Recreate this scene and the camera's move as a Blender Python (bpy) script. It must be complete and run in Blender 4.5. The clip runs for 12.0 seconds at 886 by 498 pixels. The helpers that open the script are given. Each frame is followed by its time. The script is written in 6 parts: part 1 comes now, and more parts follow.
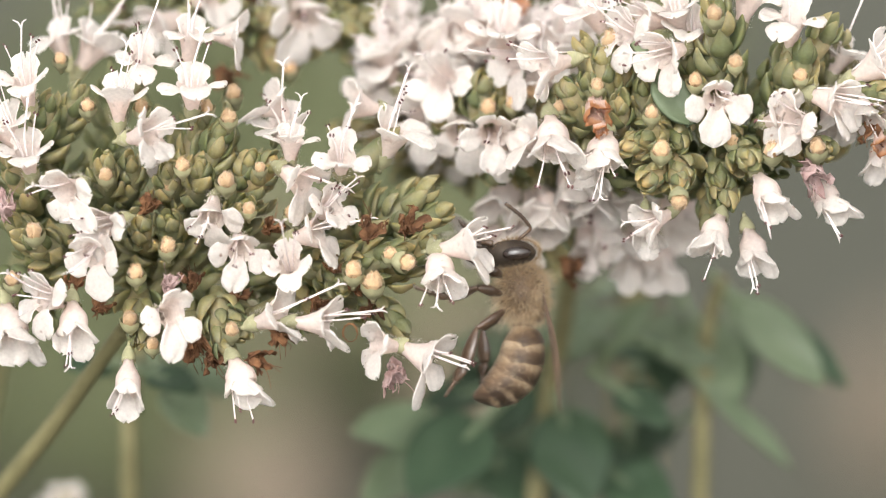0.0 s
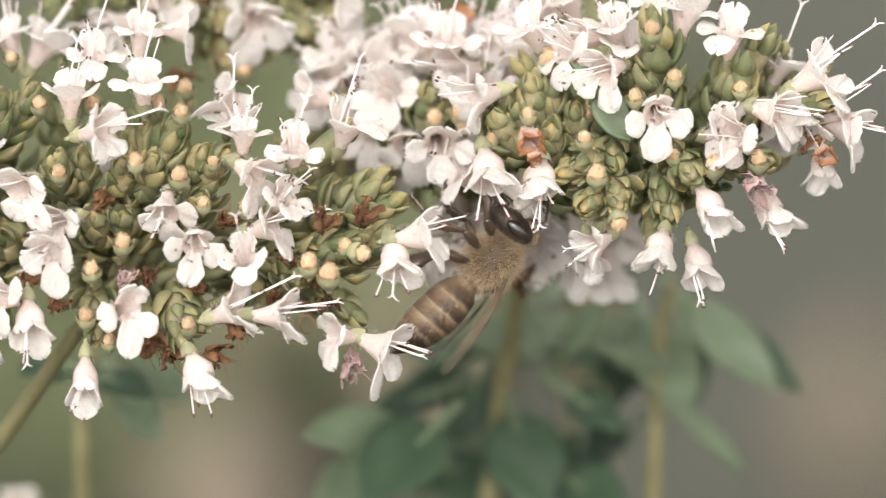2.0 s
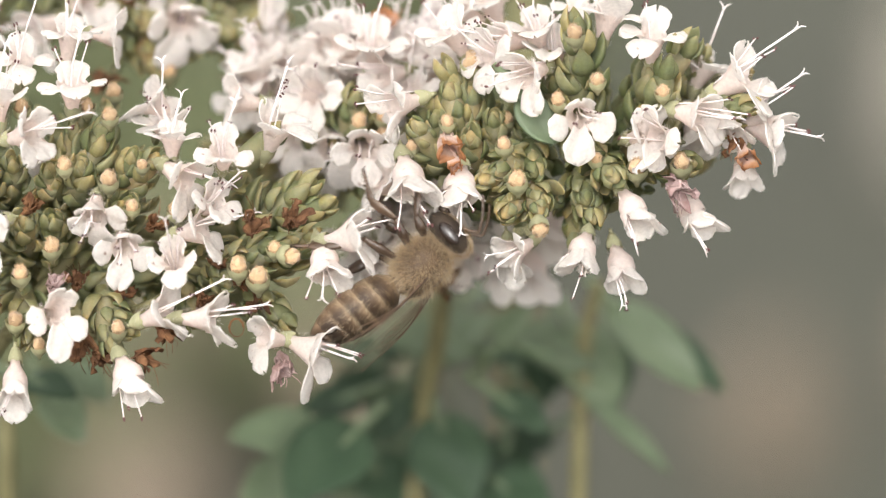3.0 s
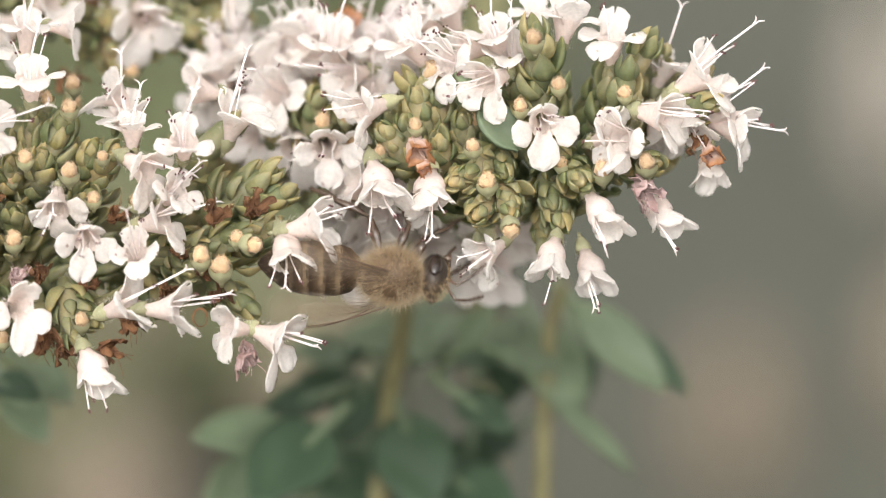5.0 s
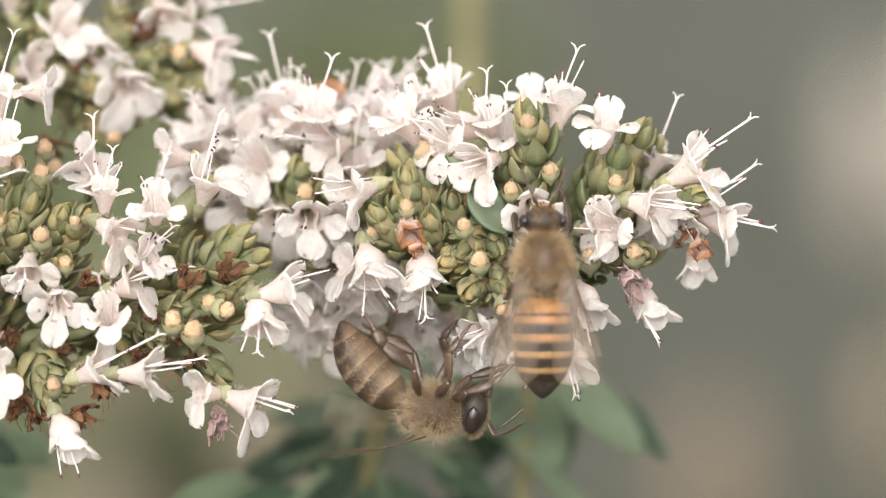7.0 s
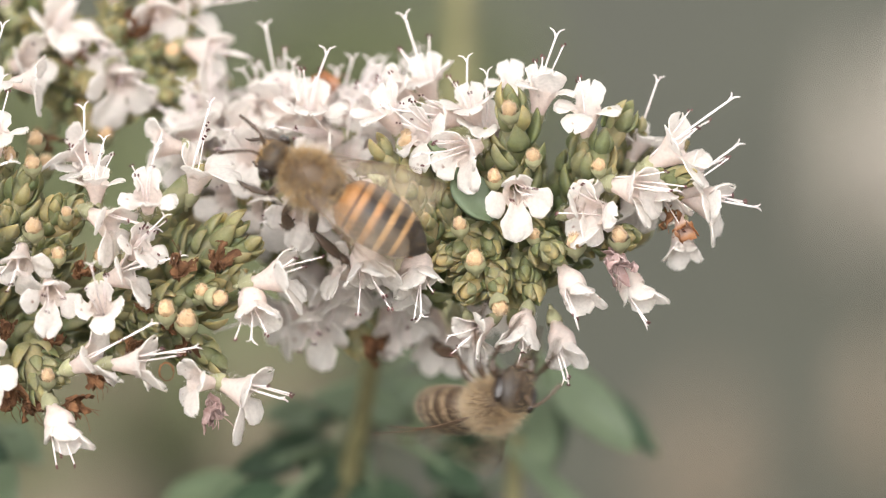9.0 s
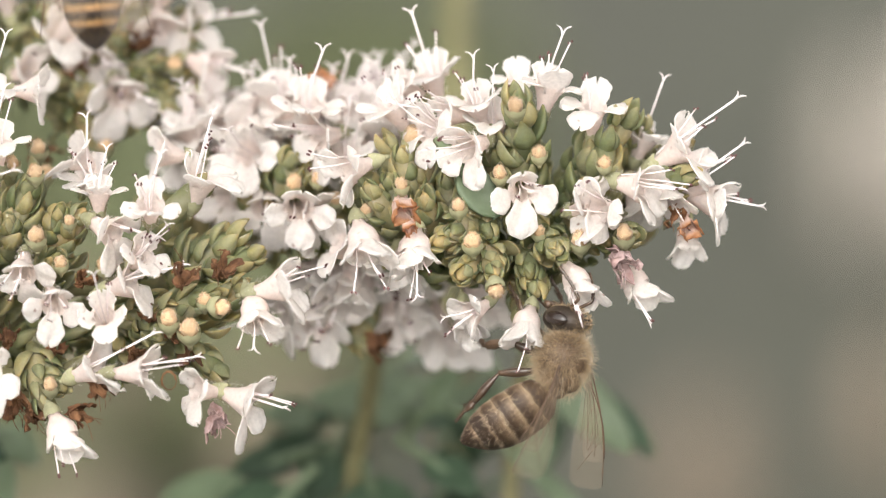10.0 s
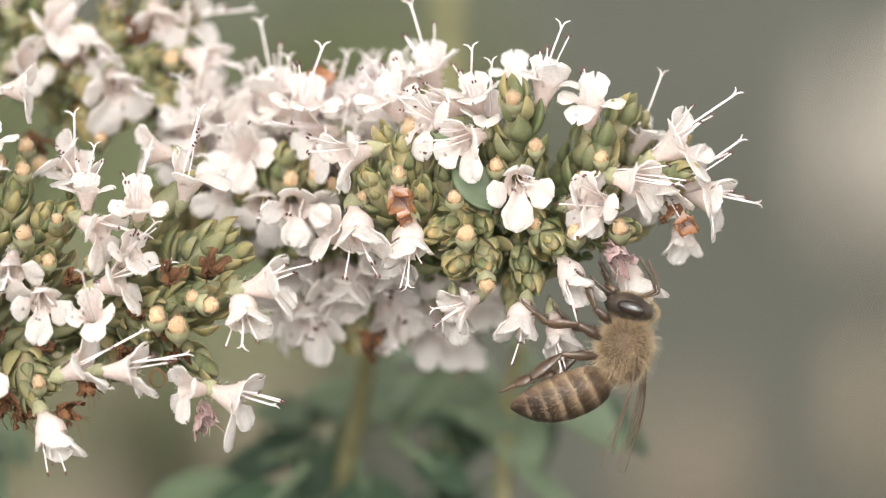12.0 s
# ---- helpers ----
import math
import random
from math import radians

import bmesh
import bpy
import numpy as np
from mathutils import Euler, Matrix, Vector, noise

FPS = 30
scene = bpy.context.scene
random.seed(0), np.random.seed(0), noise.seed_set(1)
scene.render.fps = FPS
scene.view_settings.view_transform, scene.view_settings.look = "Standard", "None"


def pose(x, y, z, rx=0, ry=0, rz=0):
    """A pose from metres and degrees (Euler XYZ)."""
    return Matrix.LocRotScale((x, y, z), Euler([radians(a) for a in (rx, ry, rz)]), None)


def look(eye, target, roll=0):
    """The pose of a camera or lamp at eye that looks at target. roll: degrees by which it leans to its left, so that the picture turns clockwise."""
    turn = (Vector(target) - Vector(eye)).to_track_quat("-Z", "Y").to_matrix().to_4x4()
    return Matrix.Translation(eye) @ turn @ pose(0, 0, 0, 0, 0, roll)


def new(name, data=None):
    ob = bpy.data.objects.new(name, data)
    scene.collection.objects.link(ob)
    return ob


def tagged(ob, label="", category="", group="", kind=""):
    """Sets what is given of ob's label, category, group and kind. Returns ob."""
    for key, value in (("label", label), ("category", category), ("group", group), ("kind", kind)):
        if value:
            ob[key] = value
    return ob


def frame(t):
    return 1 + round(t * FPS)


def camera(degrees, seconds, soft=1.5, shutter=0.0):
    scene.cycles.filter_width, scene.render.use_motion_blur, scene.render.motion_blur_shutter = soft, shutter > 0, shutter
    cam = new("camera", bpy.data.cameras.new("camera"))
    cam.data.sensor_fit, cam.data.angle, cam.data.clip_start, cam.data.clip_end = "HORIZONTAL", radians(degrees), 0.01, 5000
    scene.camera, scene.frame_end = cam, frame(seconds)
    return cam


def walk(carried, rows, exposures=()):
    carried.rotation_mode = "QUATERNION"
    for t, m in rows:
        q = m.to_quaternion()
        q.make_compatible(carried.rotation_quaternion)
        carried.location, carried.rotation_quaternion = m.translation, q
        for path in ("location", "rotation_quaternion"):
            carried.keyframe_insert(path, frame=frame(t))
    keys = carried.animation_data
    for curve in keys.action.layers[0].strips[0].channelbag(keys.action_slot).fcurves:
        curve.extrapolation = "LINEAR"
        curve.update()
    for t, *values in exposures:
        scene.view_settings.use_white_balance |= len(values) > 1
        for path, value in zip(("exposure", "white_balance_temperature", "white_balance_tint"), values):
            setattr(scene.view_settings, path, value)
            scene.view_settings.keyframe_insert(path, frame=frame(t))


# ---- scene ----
cam = camera(10, 12.0, 1.1, 0.5)
cam.data.dof.use_dof = True
cam.data.dof.focus_distance = 0.2985
cam.data.dof.aperture_fstop = 20
walk(cam, [
    (0, pose(0.000000, -0.289778, 0.527646, 75.000, -0.000, 0.000)),
    (0.5, pose(0.000000, -0.289778, 0.527646, 74.971, -0.010, -0.038)),
    (1, pose(0.000000, -0.289778, 0.527646, 75.010, -0.018, -0.066)),
    (1.5, pose(0.000000, -0.289778, 0.527646, 75.049, -0.048, -0.180)),
    (2, pose(0.000000, -0.289778, 0.527646, 75.050, -0.137, -0.511)),
    (2.5, pose(0.000000, -0.289778, 0.527646, 75.061, -0.281, -1.050)),
    (3, pose(0.000000, -0.289778, 0.527646, 75.063, -0.357, -1.333)),
    (5, pose(0.000000, -0.289778, 0.527646, 75.075, -0.463, -1.730)),
    (5.5, pose(0.000000, -0.289778, 0.527646, 75.203, -0.484, -1.805)),
    (6, pose(0.000000, -0.289778, 0.527646, 75.635, -0.507, -1.891)),
    (6.5, pose(0.000000, -0.289778, 0.527646, 75.762, -0.517, -1.929)),
    (7, pose(0.000000, -0.289778, 0.527646, 75.812, -0.524, -1.957)),
    (9, pose(0.000000, -0.289778, 0.527646, 75.778, -0.552, -2.061)),
    (9.5, pose(0.000000, -0.289778, 0.527646, 75.773, -0.550, -2.051)),
    (10, pose(0.000000, -0.289778, 0.527646, 75.783, -0.560, -2.089)),
    (10.5, pose(0.000000, -0.289778, 0.527646, 75.764, -0.565, -2.108)),
    (11, pose(0.000000, -0.289778, 0.527646, 75.755, -0.570, -2.127)),
    (11.5, pose(0.000000, -0.289778, 0.527646, 75.755, -0.575, -2.146)),
    (12, pose(0.000000, -0.289778, 0.527646, 75.765, -0.582, -2.174)),
], exposures=((0, 1.4), (12, 1.4)))

# ---------- world, sun, exposure ----------
world = bpy.data.worlds.new("overcast_sky")
scene.world = world
world.use_nodes = True
wn = world.node_tree.nodes
wl = world.node_tree.links
sky = wn.new("ShaderNodeTexSky")
sky.sky_type = "NISHITA"
sky.sun_disc = False
sky.sun_elevation = radians(38)
sky.sun_rotation = radians(193)
sky.air_density = 1.0
sky.dust_density = 4.0
sky_grey = wn.new("ShaderNodeHueSaturation")
sky_grey.inputs["Saturation"].default_value = 0.04
wl.new(sky.outputs["Color"], sky_grey.inputs["Color"])
wl.new(sky_grey.outputs["Color"], wn["Background"].inputs["Color"])
wn["Background"].inputs["Strength"].default_value = 0.15

sun_data = bpy.data.lights.new("sun", "SUN")
sun_data.energy = 0.52
sun_data.angle = radians(110)
sun_data.color = (1.0, 0.905, 0.77)
sun = new("sun", sun_data)
sun.matrix_world = look((-0.55, -2.4, 2.37), (0, 0, 0.45))


# ---------- materials ----------
def ramp(nt, fac, stops):
    r = nt.nodes.new("ShaderNodeValToRGB")
    while len(r.color_ramp.elements) < len(stops):
        r.color_ramp.elements.new(0.5)
    for e, (p, c) in zip(r.color_ramp.elements, stops):
        e.position = p
        e.color = (*c, 1)
    nt.links.new(fac, r.inputs["Fac"])
    return r.outputs["Color"]


def noise_node(nt, scale, detail=4.0, rough=0.55):
    tc = nt.nodes.new("ShaderNodeTexCoord")
    n = nt.nodes.new("ShaderNodeTexNoise")
    n.inputs["Scale"].default_value = scale
    n.inputs["Detail"].default_value = detail
    n.inputs["Roughness"].default_value = rough
    nt.links.new(tc.outputs["Object"], n.inputs["Vector"])
    return n.outputs["Fac"]


def mixed(nt, fac, a, b, mode="MIX"):
    m = nt.nodes.new("ShaderNodeMix")
    m.data_type = "RGBA"
    m.blend_type = mode
    for sock, v in ((m.inputs["Factor"], fac), (m.inputs["A"], a), (m.inputs["B"], b)):
        if isinstance(v, (int, float)):
            sock.default_value = v
        elif isinstance(v, tuple):
            sock.default_value = (*v, 1)
        else:
            nt.links.new(v, sock)
    return m.outputs["Result"]


def attr(nt, name):
    a = nt.nodes.new("ShaderNodeAttribute")
    a.attribute_name = name
    return a.outputs["Fac"]


def mat(name, stops, scale=600, fine=4000, rough=0.6, bump=0.15, vary=0.25, through_light=0.0, along=None, sheen=0.0,
        spec=0.3, size=0.0001, metal=0.0, flesh=0.0, tint=None, specks=0.0):
    """Noise-varied surface. along: stops by the 'along' attribute, multiplied in; through_light: share of translucency."""
    m = bpy.data.materials.new(name)
    m.use_nodes = True
    nt = m.node_tree
    b = nt.nodes["Principled BSDF"]
    col = ramp(nt, noise_node(nt, scale), stops)
    if along:
        col = mixed(nt, 1.0, col, ramp(nt, attr(nt, "along"), along), "MULTIPLY")
    if tint:
        who = nt.nodes.new("ShaderNodeObjectInfo")
        patch = noise_node(nt, 160, 2.0)
        add = nt.nodes.new("ShaderNodeMath")
        add.operation = "MULTIPLY_ADD"
        nt.links.new(patch, add.inputs[0])
        add.inputs[1].default_value = 0.8
        shift = nt.nodes.new("ShaderNodeMath")
        shift.operation = "MULTIPLY_ADD"
        nt.links.new(who.outputs["Random"], shift.inputs[0])
        shift.inputs[1].default_value = 0.7
        shift.inputs[2].default_value = -0.25
        nt.links.new(shift.outputs["Value"], add.inputs[2])
        col = mixed(nt, 1.0, col, ramp(nt, add.outputs["Value"], tint), "MULTIPLY")
    if specks:
        col = mixed(nt, specks, col, ramp(nt, noise_node(nt, 1300, 1.0), [(0.712, (1, 1, 1)), (0.755, (0.45, 0.30, 0.25))]), "MULTIPLY")
    grain = noise_node(nt, fine, 3.0)
    col = mixed(nt, 0.35, col, ramp(nt, grain, [(0.3, (0.7, 0.7, 0.7)), (0.7, (1.15, 1.15, 1.15))]), "MULTIPLY")
    if vary:
        info = nt.nodes.new("ShaderNodeObjectInfo")
        hsv = nt.nodes.new("ShaderNodeHueSaturation")
        rng = nt.nodes.new("ShaderNodeMapRange")
        rng.inputs["To Min"].default_value = 1 - vary
        rng.inputs["To Max"].default_value = 1 + vary * 0.6
        nt.links.new(info.outputs["Random"], rng.inputs["Value"])
        nt.links.new(rng.outputs["Result"], hsv.inputs["Value"])
        nt.links.new(col, hsv.inputs["Color"])
        col = hsv.outputs["Color"]
    nt.links.new(col, b.inputs["Base Color"])
    b.inputs["Roughness"].default_value = rough
    b.inputs["Specular IOR Level"].default_value = spec
    b.inputs["Sheen Weight"].default_value = sheen
    b.inputs["Metallic"].default_value = metal
    if flesh:
        b.inputs["Subsurface Weight"].default_value = flesh
        b.inputs["Subsurface Radius"].default_value = (1.0, 0.85, 0.45)
        b.inputs["Subsurface Scale"].default_value = 0.0006
    bp = nt.nodes.new("ShaderNodeBump")
    bp.inputs["Strength"].default_value = bump
    bp.inputs["Distance"].default_value = size
    nt.links.new(grain, bp.inputs["Height"])
    nt.links.new(bp.outputs["Normal"], b.inputs["Normal"])
    if through_light:
        tr = nt.nodes.new("ShaderNodeBsdfTranslucent")
        nt.links.new(col, tr.inputs["Color"])
        mx = nt.nodes.new("ShaderNodeMixShader")
        mx.inputs["Fac"].default_value = through_light
        nt.links.new(b.outputs["BSDF"], mx.inputs[1])
        nt.links.new(tr.outputs["BSDF"], mx.inputs[2])
        nt.links.new(mx.outputs["Shader"], nt.nodes["Material Output"].inputs["Surface"])
    return m


PETAL = mat("petal_white", [(0.3, (0.878, 0.839, 0.804)), (0.75, (0.903, 0.878, 0.852))], 500, 5000, 0.6, 0.12, 0.05, 0.7, specks=0.8,
            along=[(0.0, (0.98, 0.92, 0.88)), (0.3, (0.985, 0.922, 0.900)), (0.6, (0.99, 0.948, 0.936)), (0.72, (1, 0.985, 0.98)), (1.0, (1, 0.995, 0.99))])
CALYX = mat("calyx_green", [(0.3, (0.34, 0.34, 0.20)), (0.7, (0.50, 0.47, 0.29))], 500, 5000, 0.6, 0.2, 0.25, 0.35)
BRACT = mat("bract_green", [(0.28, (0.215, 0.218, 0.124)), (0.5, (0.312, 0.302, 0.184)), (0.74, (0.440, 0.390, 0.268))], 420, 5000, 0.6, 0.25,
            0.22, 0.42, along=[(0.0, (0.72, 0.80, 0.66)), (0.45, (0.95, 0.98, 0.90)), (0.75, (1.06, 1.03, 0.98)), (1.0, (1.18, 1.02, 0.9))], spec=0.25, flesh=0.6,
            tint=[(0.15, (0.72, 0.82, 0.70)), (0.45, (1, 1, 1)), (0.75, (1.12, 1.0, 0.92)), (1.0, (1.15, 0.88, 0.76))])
BUD = mat("bud_cream", [(0.3, (0.455, 0.295, 0.155)), (0.7, (0.62, 0.445, 0.27))], 900, 7000, 0.7, 0.5, 0.16, 0.2, sheen=0.3,
          along=[(0.0, (1.06, 1.1, 1.2)), (0.4, (1.04, 1.03, 1.02)), (0.7, (0.94, 0.89, 0.80)), (1.0, (0.78, 0.80, 0.62))])
STYLE = mat("style_white", [(0.3, (0.80, 0.70, 0.68)), (0.7, (0.88, 0.82, 0.80))], 600, 4000, 0.5, 0.1, 0.1, 0.2)
ANTHER = mat("anther_purple", [(0.3, (0.05, 0.02, 0.02)), (0.7, (0.17, 0.075, 0.07))], 900, 6000, 0.6, 0.3, 0.3)
# brown of withered flowers, also used for added bits that darken gaps between bracts
WITHER = mat("withered_brown_and_gap_shade", [(0.3, (0.06, 0.023, 0.010)), (0.7, (0.25, 0.12, 0.055))], 1400, 6000, 0.8, 0.6, 0.3, 0.15)
WITHER_PINK = mat("withered_pink", [(0.3, (0.26, 0.15, 0.135)), (0.7, (0.56, 0.42, 0.40))], 1200, 6000, 0.8, 0.5, 0.2, 0.25)
WITHER_TAN = mat("withered_tan", [(0.3, (0.62, 0.46, 0.39)), (0.7, (0.80, 0.68, 0.62))], 900, 6000, 0.8, 0.5, 0.1, 0.5,
                 along=[(0.0, (0.85, 0.7, 0.55)), (0.2, (1.0, 0.95, 0.92)), (0.6, (1.0, 0.94, 0.9)), (0.78, (0.85, 0.58, 0.36)), (1.0, (0.55, 0.30, 0.14))])
STEM = mat("stem_olive", [(0.3, (0.122, 0.111, 0.052)), (0.7, (0.205, 0.184, 0.090))], 250, 4000, 0.6, 0.3, 0.1)
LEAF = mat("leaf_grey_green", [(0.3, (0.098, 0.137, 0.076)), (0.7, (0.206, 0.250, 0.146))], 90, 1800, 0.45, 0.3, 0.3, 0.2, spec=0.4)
# darker copy of the leaf green; shade within the foliage is put into its colour
LEAF_SHADED = mat("leaf_dark_green_shaded", [(0.3, (0.020, 0.042, 0.021)), (0.7, (0.058, 0.092, 0.047))], 90, 1800, 0.55, 0.3, 0.25, 0.1)

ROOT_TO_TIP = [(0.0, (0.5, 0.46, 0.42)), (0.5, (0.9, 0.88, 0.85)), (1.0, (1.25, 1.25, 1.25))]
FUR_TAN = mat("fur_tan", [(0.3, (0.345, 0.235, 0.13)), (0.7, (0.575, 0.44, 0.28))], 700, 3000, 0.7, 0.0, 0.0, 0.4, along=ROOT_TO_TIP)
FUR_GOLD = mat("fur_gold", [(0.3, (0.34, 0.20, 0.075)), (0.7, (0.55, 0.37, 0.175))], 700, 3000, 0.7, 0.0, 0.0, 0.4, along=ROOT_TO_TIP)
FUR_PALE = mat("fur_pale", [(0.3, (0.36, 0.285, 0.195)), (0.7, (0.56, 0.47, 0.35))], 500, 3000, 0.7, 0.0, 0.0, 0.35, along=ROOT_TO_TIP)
THORAX = mat("thorax_brown", [(0.3, (0.045, 0.027, 0.015)), (0.7, (0.11, 0.07, 0.038))], 700, 4000, 0.55, 0.5, 0.0)
HEAD = mat("head_dark", [(0.3, (0.018, 0.013, 0.010)), (0.7, (0.055, 0.040, 0.028))], 700, 5000, 0.5, 0.4, 0.0)
EYE_BLACK = mat("eye_black", [(0.3, (0.012, 0.008, 0.007)), (0.7, (0.026, 0.017, 0.013))], 500, 9000, 0.22, 0.12, 0.0, spec=0.6)
LEG = mat("leg_brown", [(0.3, (0.030, 0.018, 0.011)), (0.7, (0.095, 0.058, 0.036))], 500, 5000, 0.33, 0.3, 0.1, spec=0.6)


def banded(name, back_stops, belly_stops):
    """A tergite's shell: bands along it on the back, paler brown with thin bright edges on the belly side, finely pitted."""
    m = bpy.data.materials.new(name)
    m.use_nodes = True
    nt = m.node_tree
    b = nt.nodes["Principled BSDF"]
    soft = nt.nodes.new("ShaderNodeMath")
    soft.operation = "MULTIPLY_ADD"
    nt.links.new(noise_node(nt, 1700, 3.0), soft.inputs[0])
    soft.inputs[1].default_value = 0.5
    nt.links.new(attr(nt, "along"), soft.inputs[2])
    shift = nt.nodes.new("ShaderNodeMath")
    shift.operation = "SUBTRACT"
    nt.links.new(soft.outputs["Value"], shift.inputs[0])
    shift.inputs[1].default_value = 0.25
    back, belly = ramp(nt, shift.outputs["Value"], back_stops), ramp(nt, attr(nt, "along"), belly_stops)
    tc = nt.nodes.new("ShaderNodeTexCoord")
    xyz = nt.nodes.new("ShaderNodeSeparateXYZ")
    nt.links.new(tc.outputs["Object"], xyz.inputs["Vector"])
    rng = nt.nodes.new("ShaderNodeMapRange")
    rng.inputs["From Min"].default_value = -0.0010
    rng.inputs["From Max"].default_value = -0.0003
    nt.links.new(xyz.outputs["Z"], rng.inputs["Value"])
    col = mixed(nt, rng.outputs["Result"], belly, back)
    grain = noise_node(nt, 5000, 3.0)
    col = mixed(nt, 0.5, col, ramp(nt, grain, [(0.3, (0.65, 0.65, 0.65)), (0.7, (1.25, 1.22, 1.18))]), "MULTIPLY")
    nt.links.new(col, b.inputs["Base Color"])
    b.inputs["Roughness"].default_value = 0.5
    b.inputs["Specular IOR Level"].default_value = 0.2
    bp = nt.nodes.new("ShaderNodeBump")
    bp.inputs["Strength"].default_value = 0.4
    bp.inputs["Distance"].default_value = 0.0001
    nt.links.new(grain, bp.inputs["Height"])
    nt.links.new(bp.outputs["Normal"], b.inputs["Normal"])
    return m


BAND_BROWN = banded("abdomen_brown",
                    [(0.0, (0.215, 0.156, 0.098)), (0.26, (0.165, 0.115, 0.070)), (0.46, (0.072, 0.047, 0.028)), (0.75, (0.037, 0.023, 0.014)), (0.95, (0.046, 0.029, 0.018)), (1.0, (0.125, 0.086, 0.053))],
                    [(0.0, (0.34, 0.26, 0.18)), (0.2, (0.30, 0.225, 0.15)), (0.4, (0.20, 0.14, 0.09)), (0.7, (0.13, 0.085, 0.052)), (1.0, (0.10, 0.062, 0.038))])
BAND_TIP = banded("abdomen_tip_brown",
                  [(0.0, (0.24, 0.175, 0.115)), (0.2, (0.10, 0.065, 0.042)), (0.34, (0.035, 0.022, 0.014)), (1.0, (0.026, 0.017, 0.012))],
                  [(0.0, (0.40, 0.31, 0.22)), (0.2, (0.20, 0.13, 0.08)), (1.0, (0.05, 0.032, 0.02))])
BAND_AMBER = mat("abdomen_amber", [(0.3, (0.21, 0.097, 0.030)), (0.7, (0.32, 0.160, 0.060))], 900, 5000, 0.5, 0.3, 0.0, spec=0.45,
                 along=[(0.0, (1.15, 1.1, 1.1)), (0.42, (0.95, 0.9, 0.85)), (0.58, (0.16, 0.14, 0.14)), (0.68, (0.05, 0.05, 0.07)), (1.0, (0.03, 0.035, 0.05))])
BAND_GOLD = mat("abdomen_gold", [(0.3, (0.19, 0.090, 0.029)), (0.7, (0.295, 0.147, 0.056))], 900, 5000, 0.5, 0.3, 0.0, spec=0.35,
                along=[(0.0, (1.1, 1.05, 1.0)), (0.8, (1.0, 0.95, 0.9)), (0.9, (0.3, 0.22, 0.2)), (1.0, (0.2, 0.15, 0.15))])
BAND_PALE = mat("abdomen_amber_pale", [(0.3, (0.24, 0.132, 0.051)), (0.7, (0.36, 0.216, 0.099))], 900, 5000, 0.5, 0.3, 0.0, spec=0.45,
                along=[(0.0, (1.1, 1.1, 1.1)), (0.42, (0.95, 0.9, 0.85)), (0.54, (0.07, 0.07, 0.09)), (1.0, (0.04, 0.045, 0.06))])
BAND_BLACK = mat("abdomen_black", [(0.3, (0.02, 0.015, 0.012)), (0.7, (0.05, 0.038, 0.03))], 900, 5000, 0.4, 0.3, 0.0, spec=0.45)
VEIN = mat("wing_vein", [(0.3, (0.045, 0.026, 0.015)), (0.7, (0.11, 0.066, 0.040))], 600, 4000, 0.5, 0.1, 0.0)
STONE = mat("stone_pinkish", [(0.3, (0.138, 0.109, 0.078)), (0.7, (0.19, 0.154, 0.114))], 25, 300, 0.85, 0.5, 0.15, size=0.002)
STONE_PALE = mat("stone_pale", [(0.3, (0.21, 0.187, 0.155)), (0.7, (0.29, 0.26, 0.22))], 25, 300, 0.85, 0.5, 0.1, size=0.002)
SHRUB = mat("shrub_olive", [(0.3, (0.099, 0.115, 0.055)), (0.7, (0.173, 0.186, 0.096))], 30, 300, 0.6, 0.2, 0.25, 0.15)
GROUND = mat("gravel_grey", [(0.25, (0.041, 0.042, 0.031)), (0.75, (0.071, 0.071, 0.051))], 4, 60, 0.9, 0.7, 0.0, size=0.004)


def wing_material():
    m = bpy.data.materials.new("wing_membrane")
    m.use_nodes = True
    nt = m.node_tree
    b = nt.nodes["Principled BSDF"]
    nt.links.new(ramp(nt, noise_node(nt, 500), [(0.3, (0.24, 0.17, 0.11)), (0.7, (0.40, 0.31, 0.22))]), b.inputs["Base Color"])
    b.inputs["Roughness"].default_value = 0.3
    t = nt.nodes.new("ShaderNodeBsdfTransparent")
    mx = nt.nodes.new("ShaderNodeMixShader")
    mx.inputs["Fac"].default_value = 0.09
    nt.links.new(t.outputs["BSDF"], mx.inputs[1])
    nt.links.new(b.outputs["BSDF"], mx.inputs[2])
    nt.links.new(mx.outputs["Shader"], nt.nodes["Material Output"].inputs["Surface"])
    return m


WING = wing_material()
MM = 0.001


# ---------- mesh helpers ----------
def mesh_of(name, verts, faces, material, along=None, smooth=True):
    me = bpy.data.meshes.new(name)
    me.from_pydata([tuple(v) for v in verts], [], faces)
    me.materials.append(material)
    if along is not None:
        a = me.attributes.new("along", "FLOAT", "POINT")
        a.data.foreach_set("value", [float(v) for v in along])
    if smooth:
        me.polygons.foreach_set("use_smooth", [True] * len(me.polygons))
    me.update()
    return me


def piece(name, mesh, parent, m=None, label=""):
    """A part on shared mesh data."""
    ob = new(name, mesh)
    ob.parent = parent
    if m is not None:
        ob.matrix_basis = m
    if label:
        tagged(ob, label)
    return ob


